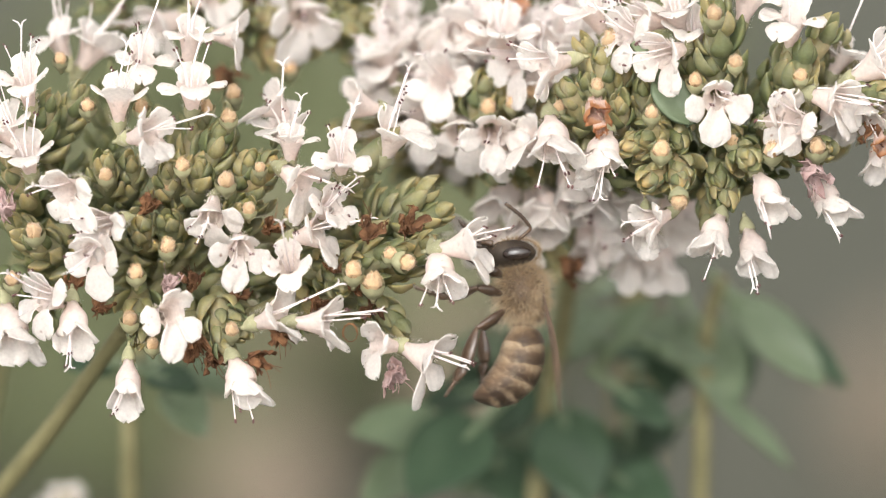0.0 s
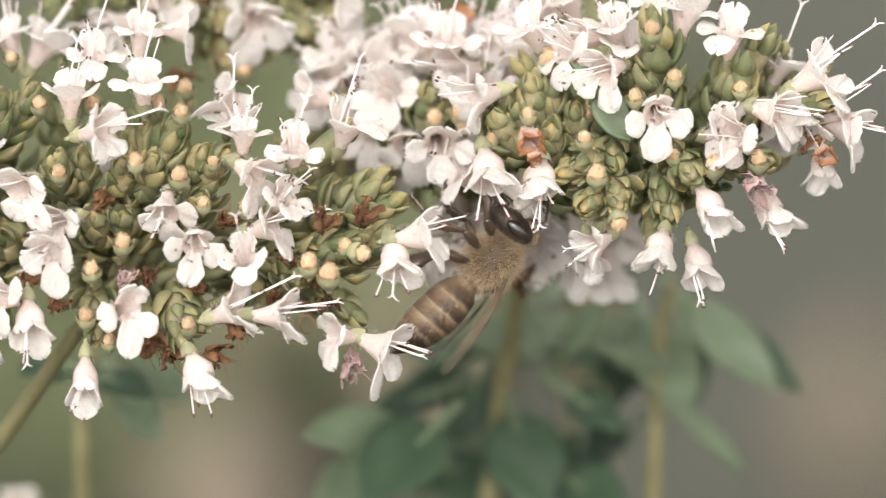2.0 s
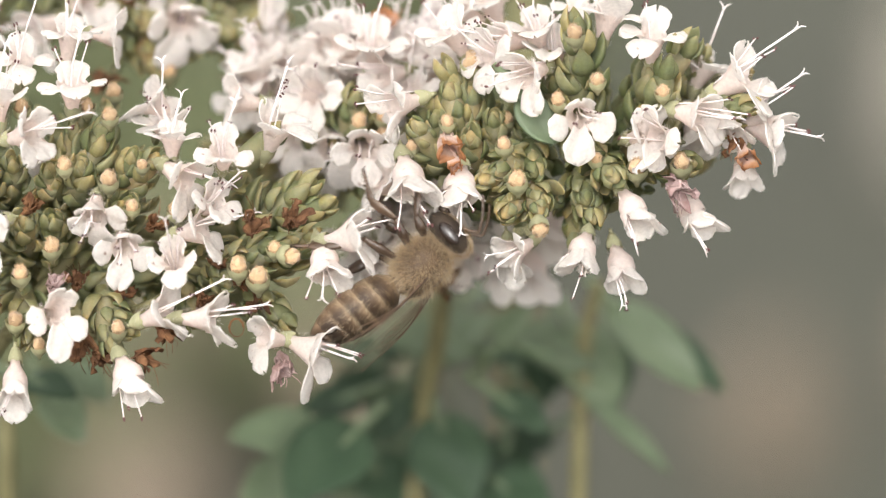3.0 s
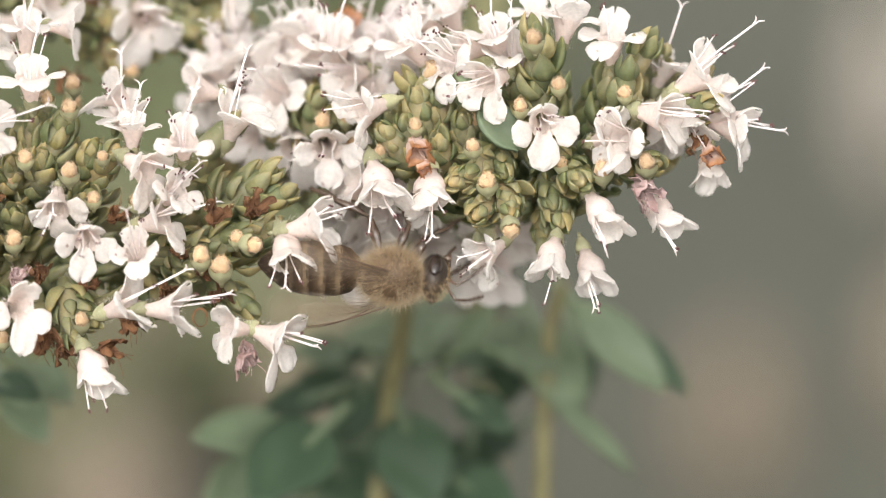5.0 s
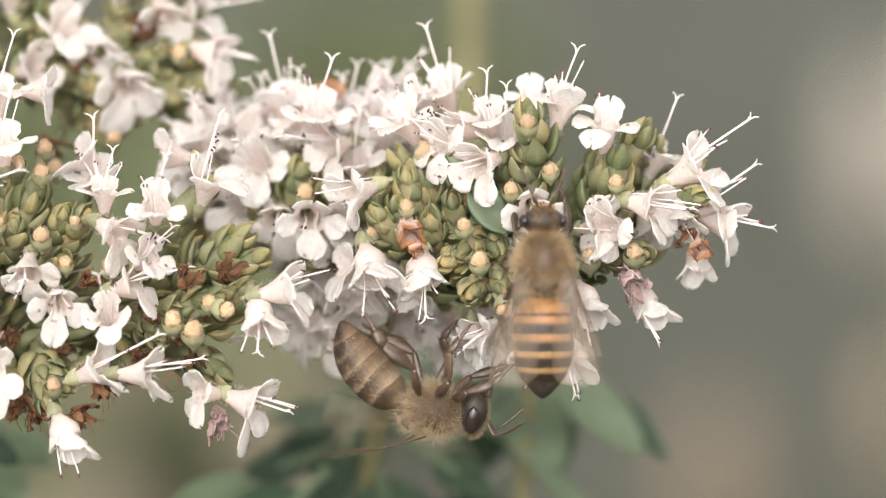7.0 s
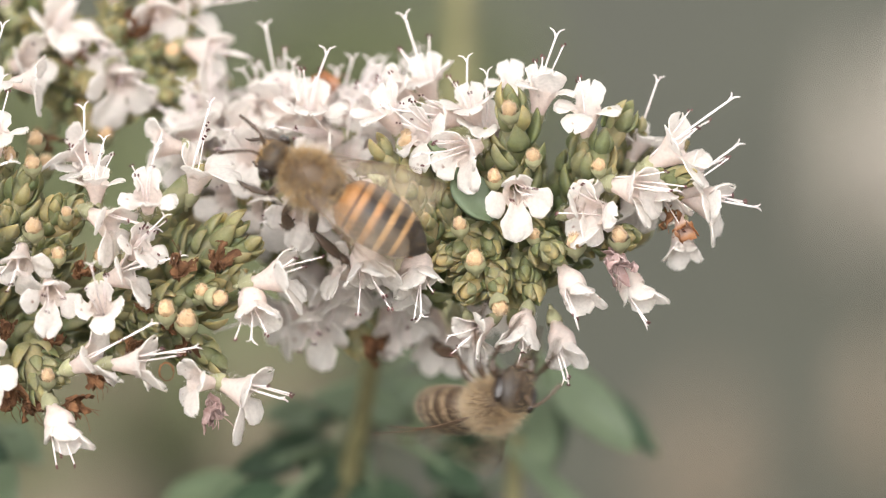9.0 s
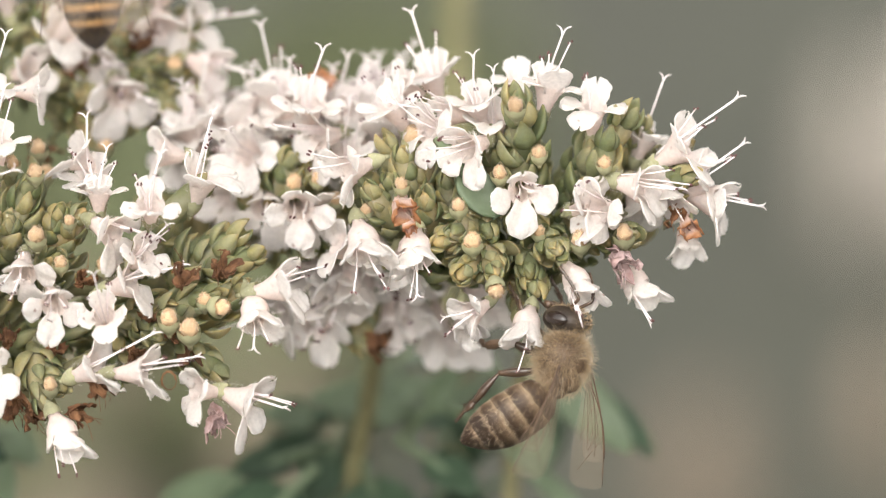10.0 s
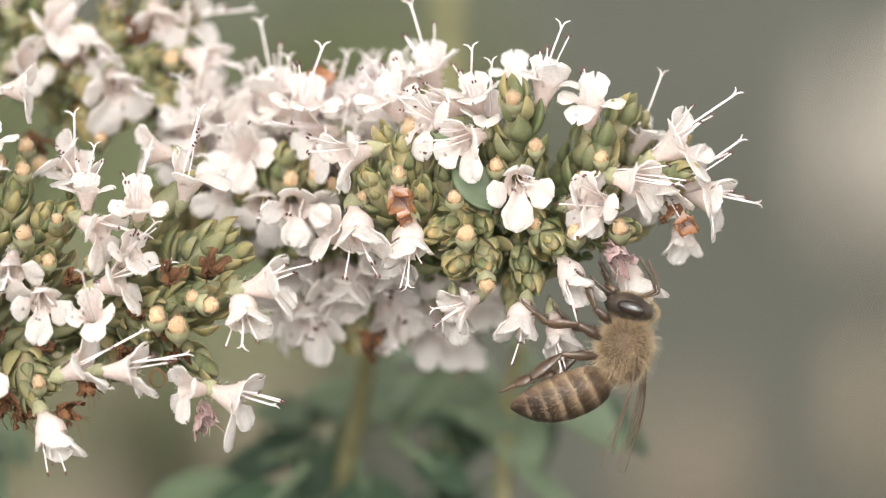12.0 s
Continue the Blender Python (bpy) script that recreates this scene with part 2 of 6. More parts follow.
class Shape:
    """Collects vertices, faces and the 'along' value."""

    def __init__(self):
        self.v, self.f, self.a = [], [], []

    def grid(self, rows, closed=False, along=None, flip=False):
        base, n = len(self.v), len(rows[0])
        for i, r in enumerate(rows):
            for p in r:
                self.v.append(Vector(p))
                self.a.append(i / (len(rows) - 1) if along is None else along[i])
        for i in range(len(rows) - 1):
            for j in range(n if closed else n - 1):
                k = (j + 1) % n
                q = (base + i * n + j, base + i * n + k, base + (i + 1) * n + k, base + (i + 1) * n + j)
                self.f.append(q[::-1] if flip else q)
        return base

    def tube(self, path, radii, sides=8, along=None, squash=(1, 1), caps=True):
        rows = []
        side = None
        for i, p in enumerate(path):
            p = Vector(p)
            d = (Vector(path[min(i + 1, len(path) - 1)]) - Vector(path[max(i - 1, 0)])).normalized()
            if side is None:
                side = d.orthogonal().normalized()
            side = (side - d * side.dot(d)).normalized()
            up = d.cross(side)
            rows.append([p + (side * math.cos(a) * squash[0] + up * math.sin(a) * squash[1]) * radii[i]
                         for a in (2 * math.pi * k / sides for k in range(sides))])
        b = self.grid(rows, True, along)
        if caps:
            self.f.append(tuple(b + k for k in range(sides))[::-1])
            e = b + (len(path) - 1) * sides
            self.f.append(tuple(e + k for k in range(sides)))

    def ball(self, centre, radii, seg=12, rings=8, lump=0.0, seed=0.0, along=0.5, graded=False):
        rows = []
        for i in range(rings + 1):
            th = math.pi * (0.02 + 0.96 * i / rings)
            r = []
            for j in range(seg):
                ph = 2 * math.pi * j / seg
                d = Vector((math.sin(th) * math.cos(ph), math.sin(th) * math.sin(ph), math.cos(th)))
                k = 1 + lump * noise.noise(d * 2.2 + Vector((seed, seed * 0.7, 0)))
                r.append(Vector(centre) + Vector((d.x * radii[0], d.y * radii[1], d.z * radii[2])) * k)
            rows.append(r)
        b = self.grid(rows, True, [i / rings for i in range(rings + 1)] if graded else [along] * (rings + 1), flip=True)
        self.f.append(tuple(b + k for k in range(seg)))
        e = b + rings * seg
        self.f.append(tuple(e + k for k in range(seg))[::-1])

    def sheet(self, rows, thick, along=None):
        """A thin leaf-like body: the grid and its offset copy, closed round the rim."""
        n, m = len(rows[0]), len(rows)
        nor = []
        for i in range(m):
            r = []
            for j in range(n):
                du = Vector(rows[i][min(j + 1, n - 1)]) - Vector(rows[i][max(j - 1, 0)])
                dv = Vector(rows[min(i + 1, m - 1)][j]) - Vector(rows[max(i - 1, 0)][j])
                w = du.cross(dv)
                r.append(w.normalized() if w.length > 0 else Vector((0, 0, 1)))
            nor.append(r)
        back = [[Vector(rows[i][j]) - nor[i][j] * thick for j in range(n)] for i in range(m)]
        a = self.grid(rows, False, along)
        b = self.grid(back, False, along, flip=True)
        rim = [j for j in range(n)] + [i * n + n - 1 for i in range(1, m)] + [(m - 1) * n + j for j in range(n - 2, -1, -1)] + [
            i * n for i in range(m - 2, 0, -1)]
        for k in range(len(rim)):
            p, q = rim[k], rim[(k + 1) % len(rim)]
            self.f.append((a + q, a + p, b + p, b + q))

    def mesh(self, name, material, smooth=True):
        return mesh_of(name, self.v, self.f, material, self.a, smooth)


def bent(path, n=6):
    """Points on a smooth curve through three or four given points."""
    p = [Vector(q) for q in path]
    out = []
    for i in range(len(p) - 1):
        a, b = p[i], p[i + 1]
        ta = (b - p[i - 1]) * 0.5 if i else (b - a)
        tb = (p[i + 2] - a) * 0.5 if i + 2 < len(p) else (b - a)
        for k in range(n):
            s = k / n
            out.append((2 * s**3 - 3 * s**2 + 1) * a + (s**3 - 2 * s**2 + s) * ta + (-2 * s**3 + 3 * s**2) * b + (s**3 - s**2) * tb)
    out.append(p[-1])
    return out


# ---------- the flower's pieces (lengths in millimetres; tube along +z, lower lip towards -y) ----------
def lobe(shape, rnd, direction, length, width, bend, start_r, start_z, notch=0.0, cup=0.25, base=0.42, lean=12):
    """One petal lobe that leaves the throat at an angle round it."""
    c, s = math.cos(direction), math.sin(direction)
    out, side = Vector((c, s, 0)), Vector((-s, c, 0))
    rows, m, n = [], 11, 9
    r, z, ang = start_r, start_z, radians(lean)
    ph, wob = rnd.uniform(0, 6), rnd.uniform(0.04, 0.13)
    curl = rnd.uniform(-0.5, 0.9)
    for i in range(m):
        v = i / (m - 1)
        if v < 0.58:
            q = v / 0.58
            w = width * (base + (1 - base) * q * q * (3 - 2 * q))
        else:
            w = width * math.sqrt(max(0.02, 1 - ((v - 0.58) / 0.428) ** 2))
        row = []
        for j in range(n):
            u = 2 * j / (n - 1) - 1
            u *= 1 + 0.06 * abs(u) * math.sin(ph * 3 + 17 * v + (3 if u > 0 else 0))
            lift = cup * (u * u) * width * (1 - v) + wob * math.sin(ph + 5 * u + 4 * v) * v * 0.9
            back = notch * length * max(0, 1 - abs(u) * 2.4) * max(0, v - 0.6) * 2.0
            d = Vector((0, 0, 1)) * math.cos(ang) + out * math.sin(ang)
            nrm = Vector((0, 0, 1)) * math.sin(ang) - out * math.cos(ang)
            p = out * r + Vector((0, 0, z)) + side * (u * w * 0.5) + nrm * lift - d * back
            row.append(p * MM)
        rows.append(row)
        step = length / (m - 1)
        r += math.sin(ang) * step
        z += math.cos(ang) * step
        ang += radians(bend) * 0.42 * math.exp(-5.0 * v) + curl * 0.13 * v
    shape.sheet(rows, 0.05 * MM, [0.62 + 0.38 * i / (m - 1) for i in range(m)])


def corolla_mesh(seed, spread=1.0, bell=False):
    """The corolla; bell: a hanging one, with a wider tube and lobes that fall straight on."""
    rnd = random.Random(seed)
    s = Shape()
    rows = []
    for i in range(9):
        v = i / 8
        z = 1.1 + (1.75 if bell else 1.9) * v
        r = 0.30 + 0.05 * v + 0.42 * max(0.0, (v - 0.3) / 0.7) ** 1.4
        if bell:
            q = min(1.0, max(0.0, (v - 0.12) / 0.6))
            r = 0.28 + 0.44 * q * q * (3 - 2 * q)
        drop = -0.12 * math.sin(v * 2.2)
        rows.append([Vector(((r * math.cos(a)) * (1.0 - 0.05 * math.sin(2 * a)), r * math.sin(a) + drop, z)) * MM
                     for a in (2 * math.pi * k / 16 for k in range(16))])
    inner = [[Vector((p.x * 0.93, p.y * 0.93, p.z)) for p in r] for r in rows]
    al = [0.62 * i / 8 for i in range(9)]
    s.grid(rows, True, al)
    s.grid(inner, True, al, flip=True)
    r0 = 0.68
    if bell:
        lobe(s, rnd, radians(90) + rnd.uniform(-0.1, 0.1), rnd.uniform(0.7, 1.0), rnd.uniform(1.3, 1.6), rnd.uniform(-10, 6), r0, 2.6, notch=0.45, cup=0.3, base=0.75, lean=4)
        for d, ln, wd in ((-90, 2.0, 1.55), (-90 + 72, 1.55, 1.5), (-90 - 72, 1.55, 1.5)):
            lobe(s, rnd, radians(d + rnd.uniform(-10, 10)), ln * rnd.uniform(0.88, 1.1), wd * rnd.uniform(0.9, 1.1),
                 rnd.uniform(-6, 16) * spread, r0, 2.55, notch=rnd.choice((0, 0, 0.1)), cup=rnd.uniform(0.15, 0.4), base=0.62, lean=rnd.uniform(2, 16))
    else:
        lobe(s, rnd, radians(90) + rnd.uniform(-0.12, 0.12), rnd.uniform(1.0, 1.35), rnd.uniform(1.55, 1.85), rnd.uniform(-6, 30) * spread, r0, 2.75,
             notch=0.36, cup=0.34, base=0.72)
        for d, ln, wd in ((-90, 1.95, 1.62), (-90 + 66, 1.42, 1.45), (-90 - 66, 1.42, 1.45)):
            lobe(s, rnd, radians(d + rnd.uniform(-10, 10)), ln * rnd.uniform(0.85, 1.15), wd * rnd.uniform(0.88, 1.12),
                 rnd.uniform(35, 95) * spread, r0, 2.7, notch=rnd.choice((0, 0.12, 0.2)), cup=rnd.uniform(-0.1, 0.2), base=0.36)
    # hairs on the tube
    for k in range(260):
        a, z = rnd.uniform(0, 6.283), rnd.uniform(1.2, 3.3)
        c = Vector((math.cos(a), math.sin(a), 0))
        t = Vector((-c.y, c.x, 0))
        b = c * (0.26 + 0.09 * z) + Vector((0, 0, z))
        tip = b + c * rnd.uniform(0.12, 0.26) + Vector((0, 0, 0.1))
        i0 = len(s.v)
        s.v += [(b + t * 0.012) * MM, (b - t * 0.012) * MM, tip * MM]
        s.a += [0.6, 0.6, 0.6]
        s.f.append((i0, i0 + 1, i0 + 2))
    return s.mesh("flower", PETAL)


def stamen_mesh(seed):
    rnd = random.Random(seed)
    s = Shape()
    x, y = rnd.uniform(-0.5, 0.5), rnd.uniform(-0.2, 0.55)
    tip = Vector((x * 2.2, y * 1.4, (3.7 if seed % 2 else 4.5) + rnd.uniform(0, 1.2)))
    s.tube([v * MM for v in bent([(x * 0.5, y * 0.5, 1.5), (x * 0.9, y, 3.2), tip], 4)], [0.036 * MM] * 9, 5)
    return s.mesh("stamen", STYLE), tip


def anther_mesh():
    s = Shape()
    for k in (-1, 1):
        s.ball((0.09 * k * MM, 0, 0.03 * MM), (0.058 * MM, 0.055 * MM, 0.105 * MM), 7, 5, 0.2, k)
    return s.mesh("anther", ANTHER)


def style_mesh(seed):
    rnd = random.Random(seed)
    s = Shape()
    lean = rnd.uniform(0.1, 0.7)
    top = Vector((rnd.uniform(-0.6, 0.6), lean, 5.3 + 0.35 * seed))
    s.tube([v * MM for v in bent([(0, 0.2, 1.5), (0, lean * 0.5, 3.6), top], 5)], [0.05 * MM] * 11, 6)
    for k in (-1, 1):
        s.tube([v * MM for v in bent([top, top + Vector((0.13 * k, 0.05, 0.3)), top + Vector((0.38 * k, 0.05, 0.45))], 3)],
               [0.055 * MM, 0.05 * MM, 0.045 * MM, 0.04 * MM, 0.035 * MM, 0.03 * MM, 0.02 * MM], 5)
    return s.mesh("style", STYLE)


def calyx_mesh(seed):
    rnd = random.Random(seed)
    s = Shape()
    rows, n = [], 15
    for i in range(7):
        v = i / 6
        r = 0.22 + 0.26 * math.sin(min(1, v * 1.2) * 1.5)
        rows.append([Vector((r * math.cos(a) * (1 + 0.05 * math.cos(5 * a)), r * math.sin(a) * (1 + 0.05 * math.cos(5 * a)),
                             -0.5 + 1.5 * v + (0.3 * (0.5 + 0.5 * math.cos(5 * a)) if i == 6 else 0))) * MM
                     for a in (2 * math.pi * k / n for k in range(n))])
    s.grid(rows, True)
    s.grid([[Vector((p.x * 0.9, p.y * 0.9, p.z)) for p in r] for r in rows], True, flip=True)
    s.tube([Vector((0, 0, -1.2)) * MM, Vector((0, 0, -0.45)) * MM], [0.1 * MM, 0.16 * MM], 6)
    return s.mesh("calyx", CALYX)


def bud_mesh(seed):
    rnd = random.Random(seed)
    s = Shape()
    s.ball((0, 0, 0), (0.39 * MM, 0.39 * MM, 0.45 * MM), 14, 10, 0.34, seed, graded=True)
    for k in range(320):
        d = Vector((rnd.gauss(0, 1), rnd.gauss(0, 1), rnd.gauss(0.3, 1))).normalized()
        t = d.orthogonal().normalized()
        b = Vector((d.x * 0.37, d.y * 0.37, d.z * 0.50))
        i0 = len(s.v)
        s.v += [(b + t * 0.016) * MM, (b - t * 0.016) * MM, (b + d * rnd.uniform(0.06, 0.19)) * MM]
        s.a += [0.25 if d.z > 0 else 0.7] * 3
        s.f.append((i0, i0 + 1, i0 + 2))
    return s.mesh("bud", BUD)


def bract_body(shape, rnd, length, width, curve, place=None):
    """A boat-shaped ovate bract, keeled, hollow towards the axis, with a pointed tip and a thin pale margin."""
    rows, m, n = [], 8, 7
    tip, lean = rnd.uniform(0.55, 0.85), rnd.uniform(-0.1, 0.1)
    wrap, hook, ph = rnd.uniform(0.75, 1.05), rnd.uniform(0.05, 0.3), rnd.uniform(0, 6)
    for i in range(m):
        v = i / (m - 1)
        w = width * max(0.03, math.sin(math.pi * (0.16 + 0.84 * v) ** 0.85)) ** tip
        row = []
        for k in range(n):
            u = 2 * k / (n - 1) - 1
            a = u * 1.25 * wrap
            r = 0.5 * w / max(0.6, math.sin(1.25 * wrap))
            keel = 0.07 * width * max(0, 1 - 3 * abs(u)) * math.sin(math.pi * v)
            p = Vector((r * math.sin(a) + lean * length * v * v + 0.02 * math.sin(ph + 9 * v),
                        -r * (math.cos(a) - 0.45) - keel - 0.2 * math.sin(v * 2.6) * curve + hook * v ** 3,
                        length * v)) * MM
            row.append(place @ p if place is not None else p)
        rows.append(row)
    # the inner side bulges a little towards the axis
    base, full = len(shape.v), 2 * n - 2
    closed = []
    for r in rows:
        deep = (r[0] + r[-1]) * 0.5 - r[n // 2]
        inner = [r[0].lerp(r[-1], k / (n - 1)) + deep * 0.35 * math.sin(math.pi * k / (n - 1)) for k in range(n - 2, 0, -1)]
        closed.append(list(r) + inner)
    shape.grid(closed, True)
    shape.f.append(tuple(base + k for k in range(full))[::-1])
    shape.f.append(tuple(base + (m - 1) * full + k for k in range(full)))
    for q in range(m * full):
        i, k = divmod(q, full)
        u, v = (abs(2 * k / (n - 1) - 1) if k < n else 0.6), i / (m - 1)
        shape.a[base + q] = min(1.0, max(0.75 * v, 0.9 * u ** 6 * (0.3 + 0.7 * v), v ** 5))


def bract_mesh(seed):
    rnd = random.Random(seed)
    s = Shape()
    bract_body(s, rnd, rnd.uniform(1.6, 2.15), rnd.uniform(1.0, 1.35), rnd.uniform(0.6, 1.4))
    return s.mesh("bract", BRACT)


def bract_poses(rnd, n, size):
    """Poses of the bracts of one spikelet, tightest at its tip."""
    out = []
    layers = max(2, n // 4)
    for k in range(n):
        layer, q = divmod(k, 4)
        v = layer / max(1, layers - 1)
        a = q * 90 + (45 if layer % 2 else 0) + rnd.uniform(-9, 9)
        lean = 36 - 29 * v + rnd.uniform(-5, 5)
        k2 = size * rnd.uniform(0.75, 1.0) * (1 - 0.25 * v)
        m = Matrix.Translation(Vector((0, 0, (-2.6 + 2.7 * v) * size * MM))) @ pose(0, 0, 0, 0, 0, a) @ Matrix.Translation(
            Vector((0, -0.55 * size * MM * (1 - 0.55 * v), 0))) @ pose(0, 0, 0, lean, 0, 0)
        out.append(m @ Matrix.Diagonal((k2, k2, k2, 1)))
    return out


def axis_mesh():
    s = Shape()
    s.tube([Vector((0, 0, z)) * MM for z in (-3.5, -2.0, 0, 1.2)], [0.35 * MM, 0.75 * MM, 0.72 * MM, 0.15 * MM], 9)
    return s.mesh("spikelet", BRACT)


def withered_mesh(seed, material, name, cup=False):
    """Shrivelled lobes, folded and torn; cup: a wilted bell with a ragged rim."""
    rnd = random.Random(seed)
    s = Shape()
    lobes = 4 if cup else 6
    for k in range(lobes):
        a = k * 6.283 / lobes + rnd.uniform(-0.35, 0.35)
        o = Vector((math.cos(a), math.sin(a), 0))
        ln = rnd.uniform(0.7, 1.15)
        rows = []
        for i in range(9):
            v = i / 8
            if cup:
                w = 0.42 + 0.3 * v - 0.35 * max(0, v - 0.75)
                c = o * (0.26 + 0.42 * v) + Vector((0, 0, 2.0 * v * ln - 1.0))
            else:
                w = 0.30 * (1 - 0.55 * v * v) + 0.05
                c = o * (0.12 + 0.65 * v * ln + 0.2 * math.sin(v * 5 + k)) + Vector((0, 0, 1.2 * v * ln - 0.6 + 0.3 * math.sin(4 * v + k)))
            t = Vector((-o.y, o.x, 0.5 * math.sin(4 * v + k)))
            row = []
            for u in (-1, -0.66, -0.33, 0, 0.33, 0.66, 1):
                p = c + t * (u * w)
                q = p * 2.6 + Vector((seed * 1.7, k * 2.3, 0))
                p = p + Vector((noise.noise(q), noise.noise(q + Vector((7, 0, 0))), noise.noise(q + Vector((0, 7, 0))))) * (0.18 if cup else 0.34) * (0.4 + v)
                p.z -= 0.25 * max(0, v - 0.7) * (1 + math.sin(9 * u + k))
                row.append(p * MM)
            rows.append(row)
        s.sheet(rows, 0.05 * MM)
    for k in range(3):
        d = Vector((rnd.uniform(-0.6, 0.6), rnd.uniform(-0.6, 0.6), 1.0))
        s.tube([v * MM for v in bent([(0, 0, 0), d * 0.7, d * rnd.uniform(0.9, 1.3) + Vector((rnd.uniform(-0.4, 0.4), 0.2, 0))], 3)], [0.022 * MM] * 7, 5)
    return s.mesh(name, material)


COROLLAS = [corolla_mesh(k, (1.0, 0.8, 0.9, 0.65)[k % 4]) for k in range(12)]
CLOSED = [corolla_mesh(40 + k, (1.0, 0.7, 1.3)[k % 3], True) for k in range(7)]
STAMENS = [stamen_mesh(k) for k in range(8)]
STYLES = [style_mesh(k) for k in range(4)]
ANTHER_MESH = anther_mesh()
CALYXES = [calyx_mesh(k) for k in range(3)]
BUDS = [bud_mesh(k) for k in range(4)]
BRACTS = [bract_mesh(k) for k in range(9)]
AXIS = axis_mesh()
WITHERED = {"brown": [withered_mesh(k, WITHER, "withered_flower") for k in range(5)],
            "pink": [withered_mesh(7, WITHER_PINK, "withered_flower")],
            "tan": [withered_mesh(k, WITHER_TAN, "withered_flower", True) for k in (11, 12)]}
RND = random.Random(5)


def aimed(x, y, z, aim, face, roll=0.0):
    """Pose in a head's space (mm; y away from the viewer): +z along aim (degrees in the x-z plane), turned face degrees to the front."""
    a, f = radians(aim), radians(face)
    d = Vector((math.cos(a) * math.cos(f), -math.sin(f), math.sin(a) * math.cos(f)))
    down = Vector((0.0, -0.45, -1.0))
    low = (down - d * down.dot(d)).normalized()
    yy = -low
    xx = yy.cross(d)
    m = Matrix((xx, yy, d)).transposed().to_4x4()
    return Matrix.Translation(Vector((x, y, z)) * MM) @ m @ pose(0, 0, 0, 0, 0, roll)


def flower(head, x, z, y, aim, face, size=1.0, roll=0.0, stamens=3, closed=False):
    """A two-lipped flower whose throat lies at x, y, z."""
    size *= 1.14
    m = aimed(x, y, z, aim, face, roll) @ Matrix.Translation((0, 0, -2.9 * MM * size)) @ Matrix.Diagonal(
        (size * RND.uniform(0.86, 1.1), size * RND.uniform(0.9, 1.12), size * RND.uniform(0.88, 1.08), 1))
    ob = piece("flower", RND.choice(CLOSED if closed else COROLLAS), head, m)
    piece("calyx", RND.choice(CALYXES), ob, pose(0, 0, 0.0008 if closed else 0.0011) @ Matrix.Diagonal((0.86, 0.86, 0.5, 1)))
    for k in RND.sample(range(len(STAMENS)), stamens):
        me, tip = STAMENS[k]
        piece("stamen", me, ob)
        piece("anther", ANTHER_MESH, ob, Matrix.Translation(tip * MM) @ pose(0, 0, 0, RND.uniform(-60, 60), RND.uniform(-60, 60), 0))
    if stamens and RND.random() < (0.95 if aim > 20 and stamens > 2 else 0.6):
        piece("style", RND.choice(STYLES), ob, Matrix.Diagonal((1, 1, 0.82, 1)) if closed or aim < 0 else None)
    return ob


def bud(head, x, z, y, aim=90, face=30, size=1.0):
    m = aimed(x, y, z, aim, face, RND.uniform(0, 360)) @ Matrix.Diagonal((size, size, size, 1))
    ob = piece("bud", RND.choice(BUDS), head, m, "round cream-yellow flower bud")
    piece("calyx", RND.choice(CALYXES), ob, pose(0, 0, -0.0006) @ Matrix.Diagonal((1.15, 1.15, 0.5, 1)))


def spikelet(head, x, z, y, aim, face, size=1.0, n=16):
    """A short cone of overlapping bracts."""
    ob = piece("spikelet", AXIS, head, aimed(x, y, z, aim, face, RND.uniform(0, 90)))
    for m in bract_poses(RND, n, size):
        piece("bract", RND.choice(BRACTS), ob, m)


def withered(head, x, z, y, tone, aim, size=1.0):
    m = aimed(x, y, z, aim, 52 if tone == "tan" else RND.uniform(0, 40), RND.uniform(0, 360)) @ Matrix.Diagonal((size, size, size, 1))
    piece("withered_flower", RND.choice(WITHERED[tone]), head, m, tone + " withered flower")


def twig(head, name, path, r0, r1, material=STEM):
    s = Shape()
    pts = bent([Vector(p) * MM for p in path], 7)
    n = len(pts)
    s.tube(pts, [(r0 + (r1 - r0) * i / (n - 1)) * MM for i in range(n)], 9)
    return piece(name, s.mesh(name, material), head)


def flower_head(label):
    return tagged(new("oregano_sprig"), label, "plant", "oregano sprigs")


def fill_region(head, seed, n, cx, cz, rx, rz, y0, y1):
    """Green spikelets packed round the middle of a head, behind its flowers."""
    rnd = random.Random(seed)
    s = Shape()
    for k in range(n):
        r, a = math.sqrt(rnd.random()), rnd.uniform(0, 6.283)
        ux, uz = r * math.cos(a), r * math.sin(a)
        m = aimed(cx + ux * rx, y0 + (y1 - y0) * rnd.random(), cz + uz * rz,
                  math.degrees(math.atan2(uz * rz + 1.5, ux * rx)) + rnd.uniform(-35, 35), rnd.uniform(0, 60))
        for q in bract_poses(rnd, 14, rnd.uniform(0.9, 1.15)):
            bract_body(s, rnd, rnd.uniform(1.5, 2.1), rnd.uniform(1.0, 1.4), 1.0, m @ q)
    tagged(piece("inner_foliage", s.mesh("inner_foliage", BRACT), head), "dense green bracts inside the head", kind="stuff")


# ---------- leaves ----------
def leaf_mesh(seed, length, width, material, fold=0.18, curl=0.25):
    rnd = random.Random(seed)
    s = Shape()
    rows = []
    for i in range(13):
        v = i / 12
        w = width * math.sin(math.pi * (0.02 + 0.96 * v) ** 0.8) ** 0.75
        rows.append([Vector((u * w * 0.5, length * v, fold * abs(u) * w * 0.5 - curl * length * v * v * 0.5
                             + 0.03 * width * math.sin(9 * v + 3 * u + seed))) * MM for u in (-1, -0.75, -0.5, -0.25, -0.04, 0.04, 0.25, 0.5, 0.75, 1)])
    s.sheet(rows, 0.25 * MM)
    return s.mesh("leaf", material)


